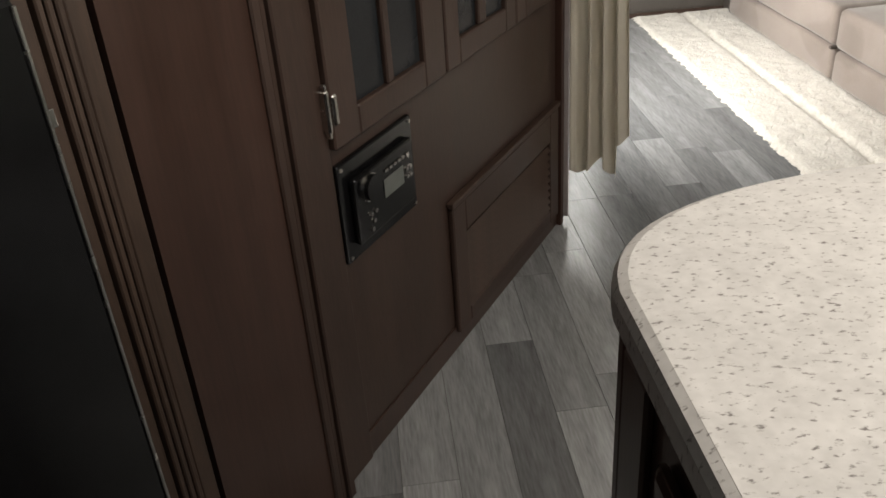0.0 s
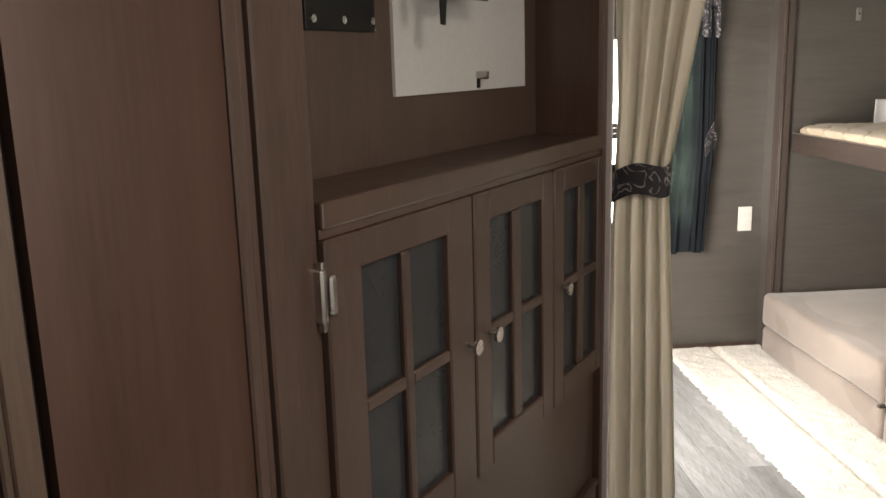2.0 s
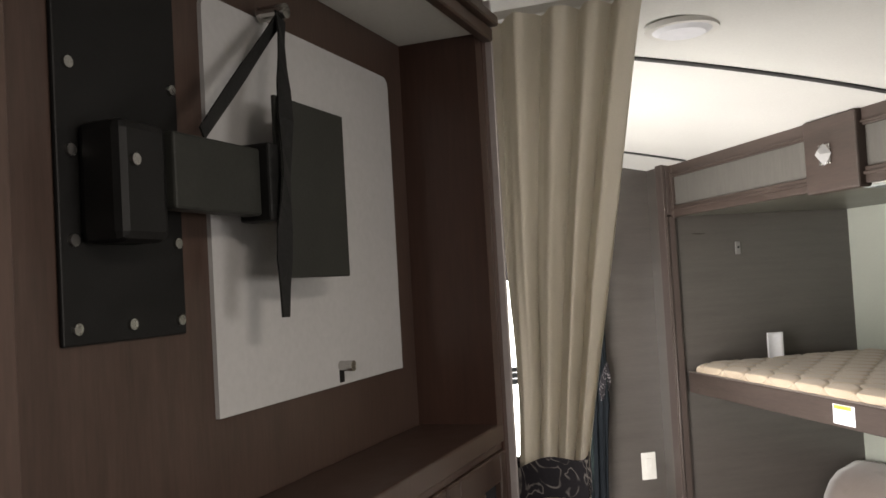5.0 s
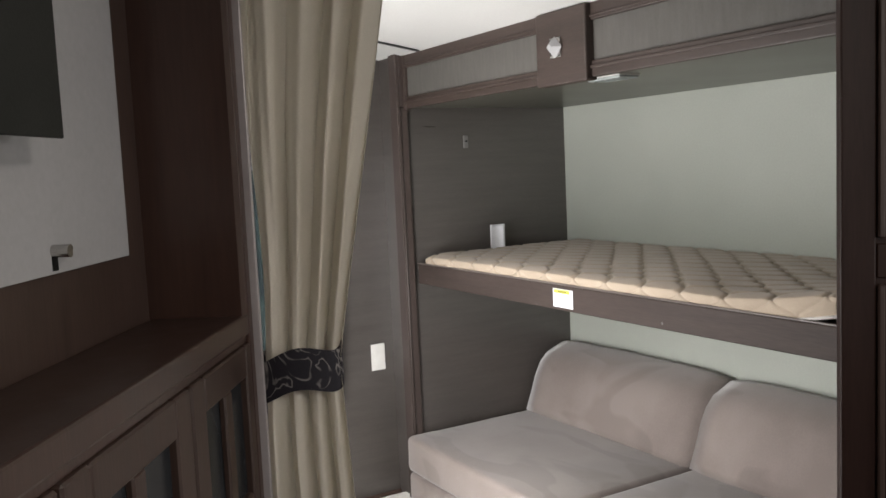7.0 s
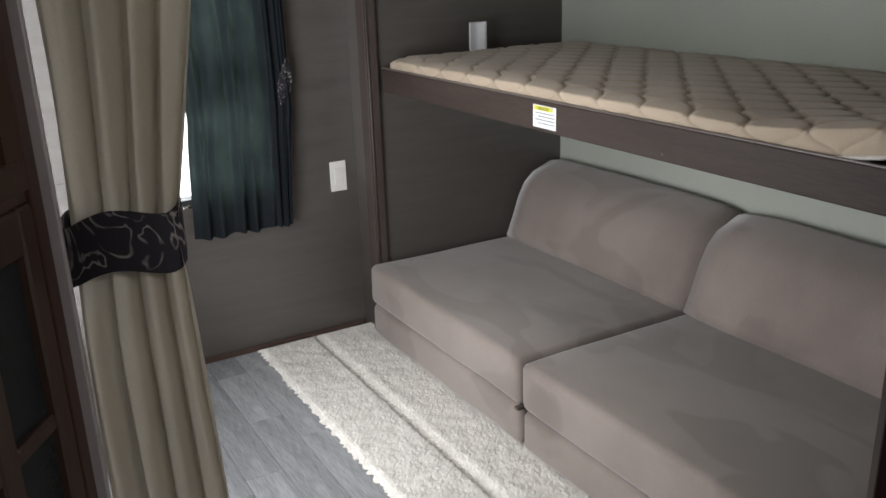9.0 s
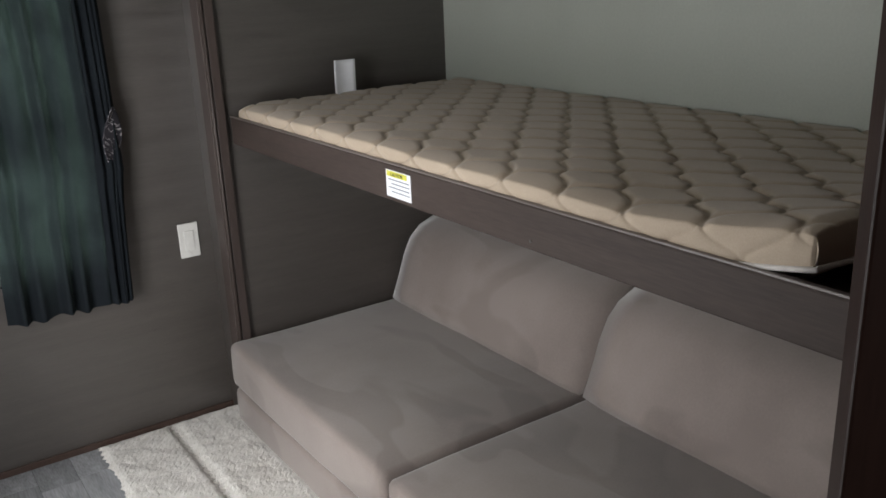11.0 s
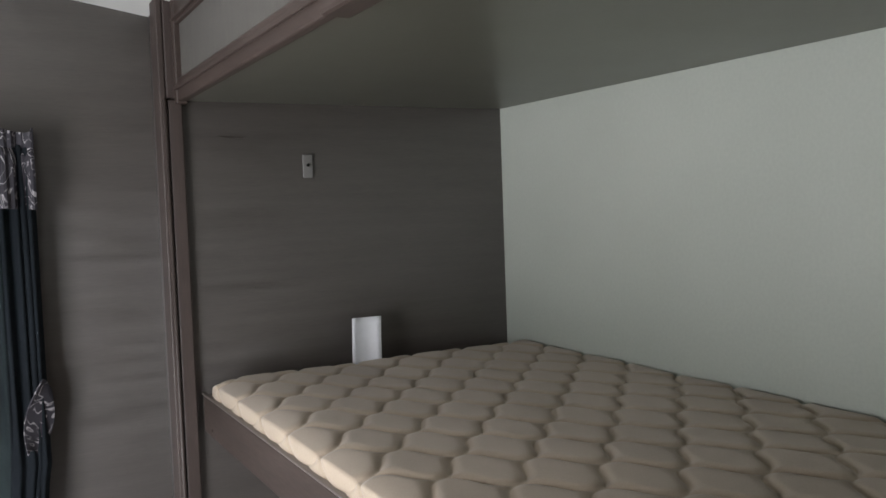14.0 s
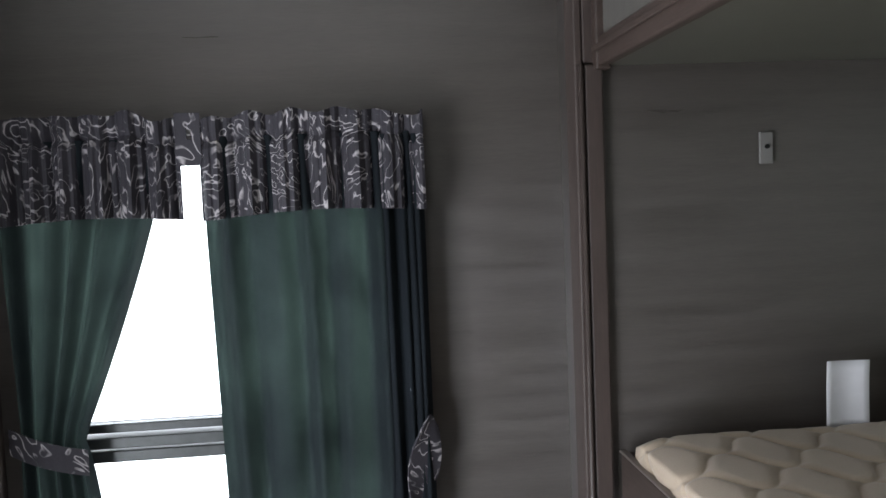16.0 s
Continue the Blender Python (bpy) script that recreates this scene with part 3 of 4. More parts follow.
def backrest(y0, y1):
    prof = [(0.0, 0.0), (0.012, 0.03), (0.035, 0.10), (0.060, 0.17), (0.090, 0.225), (0.130, 0.262), (0.180, 0.282), (0.235, 0.300), (0.268, 0.300),
            (0.272, 0.27), (0.272, 0.0)]
    n = 14
    bm = bmesh.new()
    rings = []
    for i in range(n + 1):
        w = i / n
        inset = 0.016 * (abs(2 * w - 1) ** 8)
        rings.append([bm.verts.new((2.254 + p + (inset if p < 0.2 else 0), y0 + (y1 - y0) * w, 0.316 + q - inset * 0.8 * (q > 0.05)
                      + 0.004 * noise.noise((p * 6, w * 4 + y0, q * 6)))) for p, q in prof])
    k = len(prof)
    for a, b in zip(rings, rings[1:]):
        for j in range(k):
            bm.faces.new((a[j], a[(j + 1) % k], b[(j + 1) % k], b[j]))
    bm.faces.new(rings[0][::-1])
    bm.faces.new(rings[-1])
    bmesh.ops.recalc_face_normals(bm, faces=bm.faces[:])
    return bm


def sofa(y0, y1):
    s = thing("foam_sofa", pose(0, 0, 0), "taupe suede folding foam sofa on the rug against the wall", "sofa", "foam sofas under the bunk")
    part("lower_cushion", soft_box(1.646, 2.30, y0 + 0.004, y1 - 0.004, 0.030, 0.158, 0.022, crown=0.0), SUEDE, s, smooth=True)
    part("seat_cushion", soft_box(1.640, 2.54, y0 + 0.003, y1 - 0.003, 0.163, 0.314, 0.024), SUEDE, s, smooth=True)
    # dark sheet fills the gap in place of the shade there
    part("gap_shade_sheet", box(1.664, 2.29, y0 + 0.02, y1 - 0.02, 0.154, 0.168), TAB_AND_GAP_SHADE, s, "dark sheet for the shade between the folded cushions")
    part("backrest", backrest(y0 + 0.005, y1 - 0.005), SUEDE, s, smooth=True)
    part("joining_tab", box(1.632, 1.660, y0 - 0.006, y0 + 0.012, 0.157, 0.167, 0.002), TAB_AND_GAP_SHADE, s, "small dark fabric tab")
    part("rear_base", box(2.31, 2.545, y0 + 0.01, y1 - 0.01, 0.030, 0.160, 0.01), SUEDE, s)


sofa(2.975, 3.962)
sofa(1.985, 2.972)


# ---- rug ----
def shag(x0, x1, y0, y1, seed):
    nx, ny = int((x1 - x0) / 0.008), int((y1 - y0) / 0.009)
    rnd = random.Random(seed)

    def place(u, v):
        x, y = x0 + (x1 - x0) * u, y0 + (y1 - y0) * v
        rim = min(1, 12 * min(u, 1 - u), 60 * min(v, 1 - v))
        z = 0.004 + rim * (0.018 + 0.004 * noise.noise((x * 22, y * 22, seed)) + 0.0025 * rnd.random())
        jag = 0.006 * rnd.uniform(-1, 1)
        return (x + jag * (1.4 if u in (0.0, 1.0) else 0.5), y + 0.003 * rnd.uniform(-1, 1), z)

    return grid_mesh(nx, ny, place)


rug = thing("shag_rug", pose(0, 0, 0), "cream shag rug on the plank floor along the sofa", "rug")
part("backing", box(1.235, 2.40, 1.55, 4.118, 0.001, 0.005), RUG, rug, "flat woven backing")
part("pile_band", shag(1.225, 1.458, 1.54, 4.122, 3), RUG, rug)
part("pile_band", shag(1.462, 1.80, 1.54, 4.122, 5), RUG, rug)

# ---- rear window ----
window = thing("window_1", pose(0, WY, 0), "dark metal framed window with a horizontal middle rail", "window")
window["kind"] = "structure"
part("window_frame", boxes((W0, W0 + 0.03, -0.004, 0.06, WZ0, WZ1), (W1 - 0.03, W1, -0.004, 0.06, WZ0, WZ1),
     (W0 + 0.03, W1 - 0.03, -0.004, 0.06, WZ0, WZ0 + 0.03), (W0 + 0.03, W1 - 0.03, -0.004, 0.06, WZ1 - 0.03, WZ1), bevel=0.002), ALU_DARK, window)
part("middle_rail", boxes((W0 + 0.03, W1 - 0.03, 0.012, 0.05, 1.024, 1.046), (W0 + 0.03, W1 - 0.03, 0.004, 0.05, 1.052, 1.072),
     (W0 + 0.03, W1 - 0.03, 0.016, 0.05, 1.078, 1.094), bevel=0.002), ALU_DARK, window)
part("pane", box(W0 + 0.03, W1 - 0.03, 0.036, 0.039, 1.094, WZ1 - 0.03), GLASS, window, "clear upper glass pane").visible_shadow = False
part("pane", box(W0 + 0.03, W1 - 0.03, 0.026, 0.029, WZ0 + 0.03, 1.024), GLASS, window, "clear lower glass pane").visible_shadow = False
part("latch", box(1.02, 1.05, -0.012, -0.004, 0.602, 0.612, 0.002), STEEL, window, "small bright latch")

# ---- entry door ----
door = thing("door_1", pose(0.42, 0, 0), "entry door with a tall glass pane", "door")
door["kind"] = "structure"
part("door_frame", boxes((-0.05, -0.002, 2.562, 2.602, 0.102, 1.898), (-0.05, -0.002, 3.418, 3.458, 0.102, 1.898),
     (-0.05, -0.002, 2.602, 3.418, 0.102, 0.142), (-0.05, -0.002, 2.602, 3.418, 1.858, 1.898)), ALU_DARK, door)
part("pane", box(-0.03, -0.027, 2.602, 3.418, 0.142, 1.858), GLASS, door).visible_shadow = False


# ---- window curtains and valance ----
def drape(x_top, x_mid, x_low, z_top, z_mid, z_low, base_y, folds, depth, seed, hem=0.0):
    """A gathered curtain: left and right limits at the rod, at the tie and at the hem."""
    def limits(z):
        if z > z_mid:
            t = (z_top - z) / (z_top - z_mid)
            e = t ** 1.25
            return [a + (b - a) * e for a, b in zip(x_top, x_mid)]
        t = (z_mid - z) / (z_mid - z_low)
        e = t ** 0.6
        return [a + (b - a) * e for a, b in zip(x_mid, x_low)]

    def place(u, v):
        z = z_top + (z_low - z_top) * v
        a, b = limits(z)
        pinch = 1 - 0.45 * math.exp(-((z - z_mid) / 0.09) ** 2)
        uu = u + 0.018 * noise.noise((u * 5, z * 2, seed))
        wav = math.sin(2 * math.pi * (folds * uu + 0.9 * uu * uu) + seed) * 0.7 + 0.30 * math.sin(2 * math.pi * folds * 1.7 * uu + 2 * seed + 2 * z)
        z += hem * math.sin(2 * math.pi * folds * 0.5 * u + seed) * v
        return (a + (b - a) * u, base_y + depth * pinch * wav, z)

    return grid_mesh(int(folds * 14), 46, place)


def valance(x0, x1, seed, dip):
    def place(u, v):
        x = x0 + (x1 - x0) * u
        z = 1.632 + 0.010 * math.sin(math.pi * u) + 0.014 * noise.noise((x * 22, 0, seed)) * (1 - v) + (1.466 + dip * u - 1.642) * v
        ripple = 0.014 * math.sin(2 * math.pi * 6 * u + seed + 2 * u * u) + 0.005 * math.sin(2 * math.pi * 21 * u)
        return (x, WY - 0.075 + ripple * (0.6 + 0.6 * v) + 0.010 * math.exp(-((v - 0.22) / 0.05) ** 2), z)

    bm = grid_mesh(110, 14, place)
    wrap = [f for f in bm.faces]
    return thicken(bm, 0.002)


rod = thing("curtain_rod", pose(1.04, WY - 0.052, 1.610), "thin white curtain rod above the rear window", "curtain rod")
part("bar", cylinder(0.006, 0.76, (0, 0, 0), "X", 12), WHITE_PLASTIC, rod)
for x in (-0.375, 0.375):
    part("bracket", box(x - 0.006, x + 0.006, 0.0, 0.050, -0.012, 0.012, 0.002), WHITE_PLASTIC, rod)

val = thing("valance", pose(0, 0, 0), "gathered navy paisley valance over the rear window", "valance")
part("left_panel", valance(0.690, 1.016, 1.0, 0.004), PAISLEY, val)
part("right_panel", valance(1.046, 1.428, 2.4, 0.006), PAISLEY, val)
for z0, z1, xa, xb in ((1.640, 1.612, 1.010, 1.052), (1.612, 1.596, 1.010, 1.029), (1.612, 1.596, 1.036, 1.052), (1.596, 1.551, 1.010, 1.052)):
    part("bridge", thicken(grid_mesh(6, 4, lambda u, v: (xa + (xb - xa) * u, WY - 0.078, z0 + (z1 - z0) * v)), 0.002), PAISLEY, val)
for a in (0.688, 1.427):
    part("side_return", box(a, a + 0.003, WY - 0.075, WY - 0.001, 1.472, 1.636), PAISLEY, val)

sheer_r = thing("window_curtain", pose(0, 0, 0), "dark teal voile curtain tied at the side of the window", "curtain", "teal curtains at the rear window")
part("cloth", drape((1.044, 1.422), (1.062, 1.424), (1.040, 1.395), 1.60, 0.90, 0.492, WY - 0.052, 5, 0.024, 1.3, 0.004), TEAL, sheer_r, smooth=True)
part("bunched_edge", drape((1.345, 1.428), (1.350, 1.430), (1.335, 1.400), 1.595, 0.90, 0.494, WY - 0.066, 2, 0.010, 2.1, 0.003), TEAL, sheer_r, smooth=True)
tie_r = part("tie_band", thicken(grid_mesh(12, 10, lambda u, v: (1.392 + (0.012 + 0.045 * math.sin(0.25 + 2.7 * v)) * (u - 0.5) + 0.032 * (1 - v), WY - 0.086 + 0.03 * u, 1.090 - 0.150 * v - 0.01 * u
     + 0.012 * math.sin(4 * u))), 0.003), PAISLEY, sheer_r, "navy paisley tie-back")
sheer_l = thing("window_curtain", pose(0, 0, 0), "dark teal voile curtain gathered tightly by a paisley tie-back", "curtain", "teal curtains at the rear window")
part("cloth", drape((0.692, 0.990), (0.716, 0.822), (0.700, 0.880), 1.60, 1.085, 0.492, WY - 0.052, 4, 0.022, 2.2, 0.004), TEAL, sheer_l, smooth=True)
part("tie_band", thicken(grid_mesh(14, 6, lambda u, v: (0.706 + 0.126 * u, WY - 0.068 - 0.018 * math.sin(math.pi * u), 1.118 - 0.045 * u - 0.045 * v)), 0.003),
     PAISLEY, sheer_l, "navy paisley tie-back")

# ---- slanted entertainment wall ----
UL = 1.030
core = thing("entertainment_wall", CAB, "dark cherry wood entertainment wall with a recessed television niche", "cabinet wall")
core["kind"] = "structure"
part("lower_body", boxes((0.0, UL, 0.018, 0.34, 0.0, 1.175)), BROWN_WOOD, core, "flat brown wood front below the doors")
part("left_stile", box(-0.098, -0.001, 0.010, 0.34, 0.0, 1.99, 0.002), BROWN_WOOD, core)
part("right_stile", box(UL, 1.052, 0.0, 0.34, 0.0, 1.99, 0.002), CHERRY_RED, core)
part("niche_back", box(0.0, UL, 0.150, 0.34, 1.217, 1.99), BROWN_WOOD, core, "brown wood back of the niche")
part("niche_side", box(0.998, UL, 0.002, 0.150, 1.217, 1.99), CHERRY_RED, core, "reddish wood side of the niche")
part("shelf", box(0.0, UL, 0.000, 0.150, 1.185, 1.220, 0.004), CHERRY, core, "dark wood niche shelf with a rounded nosing")
part("shelf_bead", box(0.0, UL, 0.006, 0.018, 1.172, 1.186, 0.002), CHERRY, core)
part("groove_moulding", boxes((-0.118, -0.098, -0.012, 0.30, 0.0, 1.99), (-0.132, -0.118, -0.004, 0.30, 0.0, 1.99), (-0.152, -0.132, -0.008, 0.30, 0.0, 1.99),
     bevel=0.003), BROWN_WOOD, core, "stepped vertical wood moulding")
part("tall_panel", box(-0.395, -0.152, -0.002, 0.30, 0.0, 1.99), CHERRY_RED, core, "smooth reddish cherry panel")
# black strip: the groove's shade is put into its colour
part("shadow_groove", box(-0.412, -0.395, 0.012, 0.30, 0.0, 1.99), BLACK_MATTE, core, "vertical groove, blackened for its shade")
part("flute", boxes((-0.440, -0.412, -0.012, 0.30, 0.0, 1.99), (-0.452, -0.443, -0.016, 0.30, 0.0, 1.99), (-0.464, -0.455, -0.016, 0.30, 0.0, 1.99),
     (-0.476, -0.467, -0.016, 0.30, 0.0, 1.99), (-0.500, -0.479, -0.010, 0.30, 0.0, 1.99), (-0.49, -0.42, 0.0, 0.29, 0.0, 1.99), bevel=0.002),
     FLUTE_WOOD, core, "fluted lighter wood pilaster")
part("soffit", box(0.0, 0.997, 0.0, 0.149, 1.910, 1.930), CEILING, core, "white underside above the niche")
part("header_board", box(0.0, UL, 0.001, 0.149, 1.932, 1.99), CHERRY, core)
part("header_moulding", boxes((0.0, UL, -0.022, -0.001, 1.900, 1.925), (0.0, UL, -0.034, -0.001, 1.926, 1.945), bevel=0.003), CHERRY, core)
part("kick_board", box(0.0, 1.052, 0.014, 0.018, 0.0, 0.060, 0.001), CHERRY, core)

strip = tagged(solid("edge_strip", box(1.053, 1.061, -0.012, 0.30, 0.02, 1.985, 0.002), WHITE_METAL, "pale satin metal edging on the cabinet corner", "trim", "structure", CAB))


def cabinet_door(u0, u1, p0, p1, m0, m1, knob_u, side):
    z0, z1 = 0.672, 1.172
    d = thing("cabinet_door", CAB @ pose(u0, 0.017, z0), "brown wood cabinet door with four smoked panes", "cabinet door", "glazed doors under the niche")
    w, h, rail, low = u1 - u0, z1 - z0, 0.050, 0.052
    pa, pb, ma, mb = p0 - u0, p1 - u0, m0 - u0, m1 - u0
    part("frame", boxes((0, pa, -0.018, 0, 0, h), (pb, w, -0.018, 0, 0, h), (pa, pb, -0.018, 0, 0, low), (pa, pb, -0.018, 0, h - rail, h), bevel=0.003),
         BROWN_WOOD, d)
    mz = 0.925 - z0
    part("muntin", boxes((ma, mb, -0.016, -0.004, low, h - rail), bevel=0.003), BROWN_WOOD, d, "upright glazing bar")
    part("muntin", boxes((pa, ma, -0.016, -0.004, mz - 0.010, mz + 0.010), (mb, pb, -0.016, -0.004, mz - 0.010, mz + 0.010), bevel=0.003),
         BROWN_WOOD, d, "level glazing bar")
    for a, b in ((pa, ma), (mb, pb)):
        for c, e in ((low, mz - 0.010), (mz + 0.010, h - rail)):
            part("pane", box(a, b, -0.006, -0.002, c, e), SMOKED, d, "smoked grey pane")
    kz = 0.255
    part("knob", cylinder(0.0045, 0.020, (knob_u - u0, -0.026, kz), "Y", 12), STEEL, d, "small nickel knob stem")
    part("ring_pull", cylinder(0.013, 0.006, (knob_u - u0, -0.037, kz - 0.002), "Y", 20), STEEL, d, "round nickel pull")
    if side:
        for hz in (0.430, 0.070):
            hinge = part("hinge", boxes((-0.012, -0.001, -0.020, -0.004, hz - 0.036, hz + 0.036), (0.000, 0.013, -0.025, -0.018, hz - 0.026, hz + 0.026), bevel=0.003), STEEL, d,
                         "bright nickel hinge")
            for fz in (hz - 0.039, hz + 0.039):
                part("finial", box(-0.010, -0.003, -0.018, -0.008, fz - 0.006, fz + 0.006, 0.001), STEEL, hinge)


cabinet_door(0.001, 0.393, 0.078, 0.312, 0.181, 0.203, 0.368, True)
cabinet_door(0.400, 0.737, 0.457, 0.684, 0.553, 0.588, 0.445, False)
cabinet_door(0.744, 1.026, 0.795, 0.997, 0.884, 0.918, 0.778, False)

radio = thing("radio", CAB @ pose(0.130, 0.018, 0.545), "black gloss wall radio with a knob and grey display", "radio")
part("faceplate", box(-0.125, 0.125, -0.010, 0.003, -0.095, 0.095, 0.004), BLACK, radio)
part("body", box(-0.100, 0.100, -0.024, -0.010, -0.066, 0.062, 0.005), BLACK, radio)
part("knob", cylinder(0.024, 0.012, (-0.055, -0.030, 0.030), "Y", 28), BLACK, radio, "black tuning knob")
part("knob_ring", cylinder(0.026, 0.003, (-0.055, -0.0255, 0.030), "Y", 28), STEEL, radio, "bright ring round the knob")
part("display", box(-0.010, 0.058, -0.0255, -0.0245, -0.014, 0.022), LCD, radio, "grey liquid crystal display")
for k in range(6):
    part("button", box(-0.004 + 0.015 * k, 0.006 + 0.015 * k, -0.027, -0.024, 0.034, 0.040, 0.001), STEEL, radio, "small button with pale mark")
for u, z in ((-0.062, -0.020), (-0.046, -0.020), (-0.054, -0.036), (-0.062, -0.050), (0.070, 0.010), (0.082, 0.010), (0.070, -0.006), (0.082, -0.006), (0.076, 0.034)):
    part("button", cylinder(0.0045, 0.004, (u, -0.026, z), "Y", 12), STEEL, radio, "small round button")
for u in (-0.115, 0.115):
    for z in (-0.085, 0.085):
        part("screw", cylinder(0.004, 0.003, (u, -0.011, z), "Y", 10), STEEL, radio, "bright screw")

vent = thing("louvred_door", CAB @ pose(0.388, 0.017, 0.045), "low brown wood door with a louvred vent", "cabinet door")
part("frame", boxes((0, 0.06, -0.014, 0, 0, 0.325), (0.570, 0.630, -0.014, 0, 0, 0.325), (0.06, 0.570, -0.014, 0, 0, 0.040), (0.06, 0.570, -0.014, 0, 0.245, 0.325), bevel=0.003), BROWN_WOOD, vent)
# solid black sheet in place of the shaded hollow behind the slats
part("backing", box(0.06, 0.570, -0.002, 0, 0.040, 0.245), BLACK_MATTE, vent, "black sheet for the shade behind the slats")
slat = extrude_x([(-0.014, 0.0), (-0.005, 0.012), (-0.002, 0.012), (-0.011, 0.0)], 0.06, 0.570)
first = part("slat", slat, BROWN_WOOD, vent)
first.location.z = 0.046
for k in range(1, 9):
    o = first.copy()
    scene.collection.objects.link(o)
    o.location.z = 0.046 + 0.022 * k
part_line = part("head_moulding", box(-0.005, 0.635, -0.018, 0, 0.328, 0.342, 0.003), BROWN_WOOD, vent)

# grey board in the niche, television bracket
board = thing("niche_board", CAB @ pose(0.402, 0.150, 1.330), "pale grey laminate board with rounded corners in the niche", "panel")


def rounded_plate(w, h, r, y0, y1):
    pts = []
    for cx, cz, a0 in ((w - r, r, -90), (w - r, h - r, 0), (r, h - r, 90), (r, r, 180)):
        pts += [(cx + r * math.cos(radians(a0 + k * 15)), cz + r * math.sin(radians(a0 + k * 15))) for k in range(7)] if cz > h / 2 else [(0 if cx < w / 2 else w, 0)]
    bm = bmesh.new()
    rings = [[bm.verts.new((x, y, z)) for x, z in pts] for y in (y0, y1)]
    k = len(pts)
    for i in range(k):
        bm.faces.new((rings[0][i], rings[0][(i + 1) % k], rings[1][(i + 1) % k], rings[1][i]))
    bm.faces.new(rings[0]), bm.faces.new(rings[1][::-1])
    bmesh.ops.recalc_face_normals(bm, faces=bm.faces[:])
    return bm


part("board", rounded_plate(0.524, 0.505, 0.018, -0.006, 0), GREY_LAMINATE, board)
part("knob", cylinder(0.008, 0.022, (0.300, -0.017, 0.028), "Y", 16), STEEL, board, "small nickel knob")
# the knob's shadow, built as a thin black plate below it
part("knob_shadow_plate", box(0.295, 0.305, -0.009, -0.006, 0.004, 0.022), BLACK_MATTE, board, "small black plate for the knob's shadow")

mount = thing("television_bracket", CAB @ pose(0.240, 0.150, 1.42), "black metal television bracket screwed to the niche back", "bracket")
part("wall_plate", box(-0.068, 0.110, -0.006, 0, 0.014, 0.50, 0.002), BLACK_MATTE, mount)
for x in (-0.052, 0.022, 0.098):
    for z in (0.030, 0.114, 0.200, 0.284, 0.48):
        if x != 0.022 or z == 0.030:
            part("screw", cylinder(0.006, 0.004, (x, -0.008, z), "Y", 10), STEEL, mount, "bright screw head")
part("pivot_block", box(-0.045, 0.025, -0.060, -0.006, 0.110, 0.228, 0.010), BLACK_MATTE, mount)
part("arm", box(0.025, 0.180, -0.066, -0.040, 0.144, 0.223, 0.003), GREY_PLATE, mount, "dark grey swing arm")
part("clamp", box(0.180, 0.207, -0.078, -0.034, 0.138, 0.230, 0.003), BLACK_MATTE, mount)
part("screen_plate", box(0.208, 0.382, -0.072, -0.066, 0.070, 0.292, 0.002), GREY_PLATE, mount, "dark grey square screen plate")
part("spacer", box(0.208, 0.250, -0.066, -0.044, 0.150, 0.218), BLACK_MATTE, mount)
part("pivot_screw", cylinder(0.006, 0.006, (-0.028, -0.062, 0.188), "Y", 10), STEEL, mount, "bright pivot screw")


def strap(points, width):
    """A flat ribbon through the points, 2.4 mm thick, that faces the room and twists a little."""
    bm = bmesh.new()
    rings = []
    for i, p in enumerate(points):
        ahead = (Vector(points[min(i + 1, len(points) - 1)]) - Vector(points[max(i - 1, 0)])).normalized()
        face = Vector((0.25 * math.sin(i * 1.3), -1, 0))
        side = ahead.cross(face).normalized() * width / 2
        thick = side.cross(ahead).normalized() * 0.0012
        rings.append([bm.verts.new(Vector(p) + a * side + b * thick) for a, b in ((-1, -1), (1, -1), (1, 1), (-1, 1))])
    for a, b in zip(rings, rings[1:]):
        for j in range(4):
            bm.faces.new((a[j], a[(j + 1) % 4], b[(j + 1) % 4], b[j]))
    bm.faces.new(rings[0][::-1]), bm.faces.new(rings[-1])
    bmesh.ops.recalc_face_normals(bm, faces=bm.faces[:])
    return bm


tether = thing("tether_strap", CAB @ pose(0.240, 0.150, 1.42), "black webbing straps hanging from a nickel hook", "strap")
part("strap", strap([(0.283 - 0.018 * k, -0.040 - 0.011 * k, 0.412 - 0.036 * k) for k in range(4)]
     + [(0.215 - 0.0032 * k + 0.002 * math.sin(k), -0.082, 0.262 - 0.034 * k) for k in range(8)], 0.025), WEBBING, tether)
part("strap", strap([(0.280 - 0.200 * k / 6, -0.040 - 0.020 * k / 6, 0.408 - 0.180 * k / 6) for k in range(7)], 0.016), WEBBING, tether)
part("hook", cylinder(0.010, 0.040, (0.283, -0.030, 0.418), "Y", 14), STEEL, tether, "bright nickel hook")

# ---- refrigerator beside the pilaster ----
fridge = thing("refrigerator", CAB @ pose(-1.16, 0.0, 0), "black glossy refrigerator beside the fluted pilaster", "refrigerator")
part("cabinet", box(0.0, 0.655, 0.004, 0.50, 0.02, 1.90, 0.004), BLACK_MATTE, fridge)
part("lower_door", box(0.0, 0.640, -0.050, 0.0, 0.05, 1.060, 0.010), BLACK, fridge)
part("upper_door", box(0.0, 0.640, -0.050, 0.0, 1.085, 1.86, 0.010), BLACK, fridge)
part("edge_trim", boxes((0.632, 0.637, -0.053, -0.048, 0.06, 1.05), (0.632, 0.637, -0.053, -0.048, 1.095, 1.85), bevel=0.001), STEEL, fridge, "thin bright door edging")
part("hinge_clip", box(0.640, 0.647, -0.046, -0.020, 0.925, 0.945, 0.001), STEEL, fridge, "small bright clip")
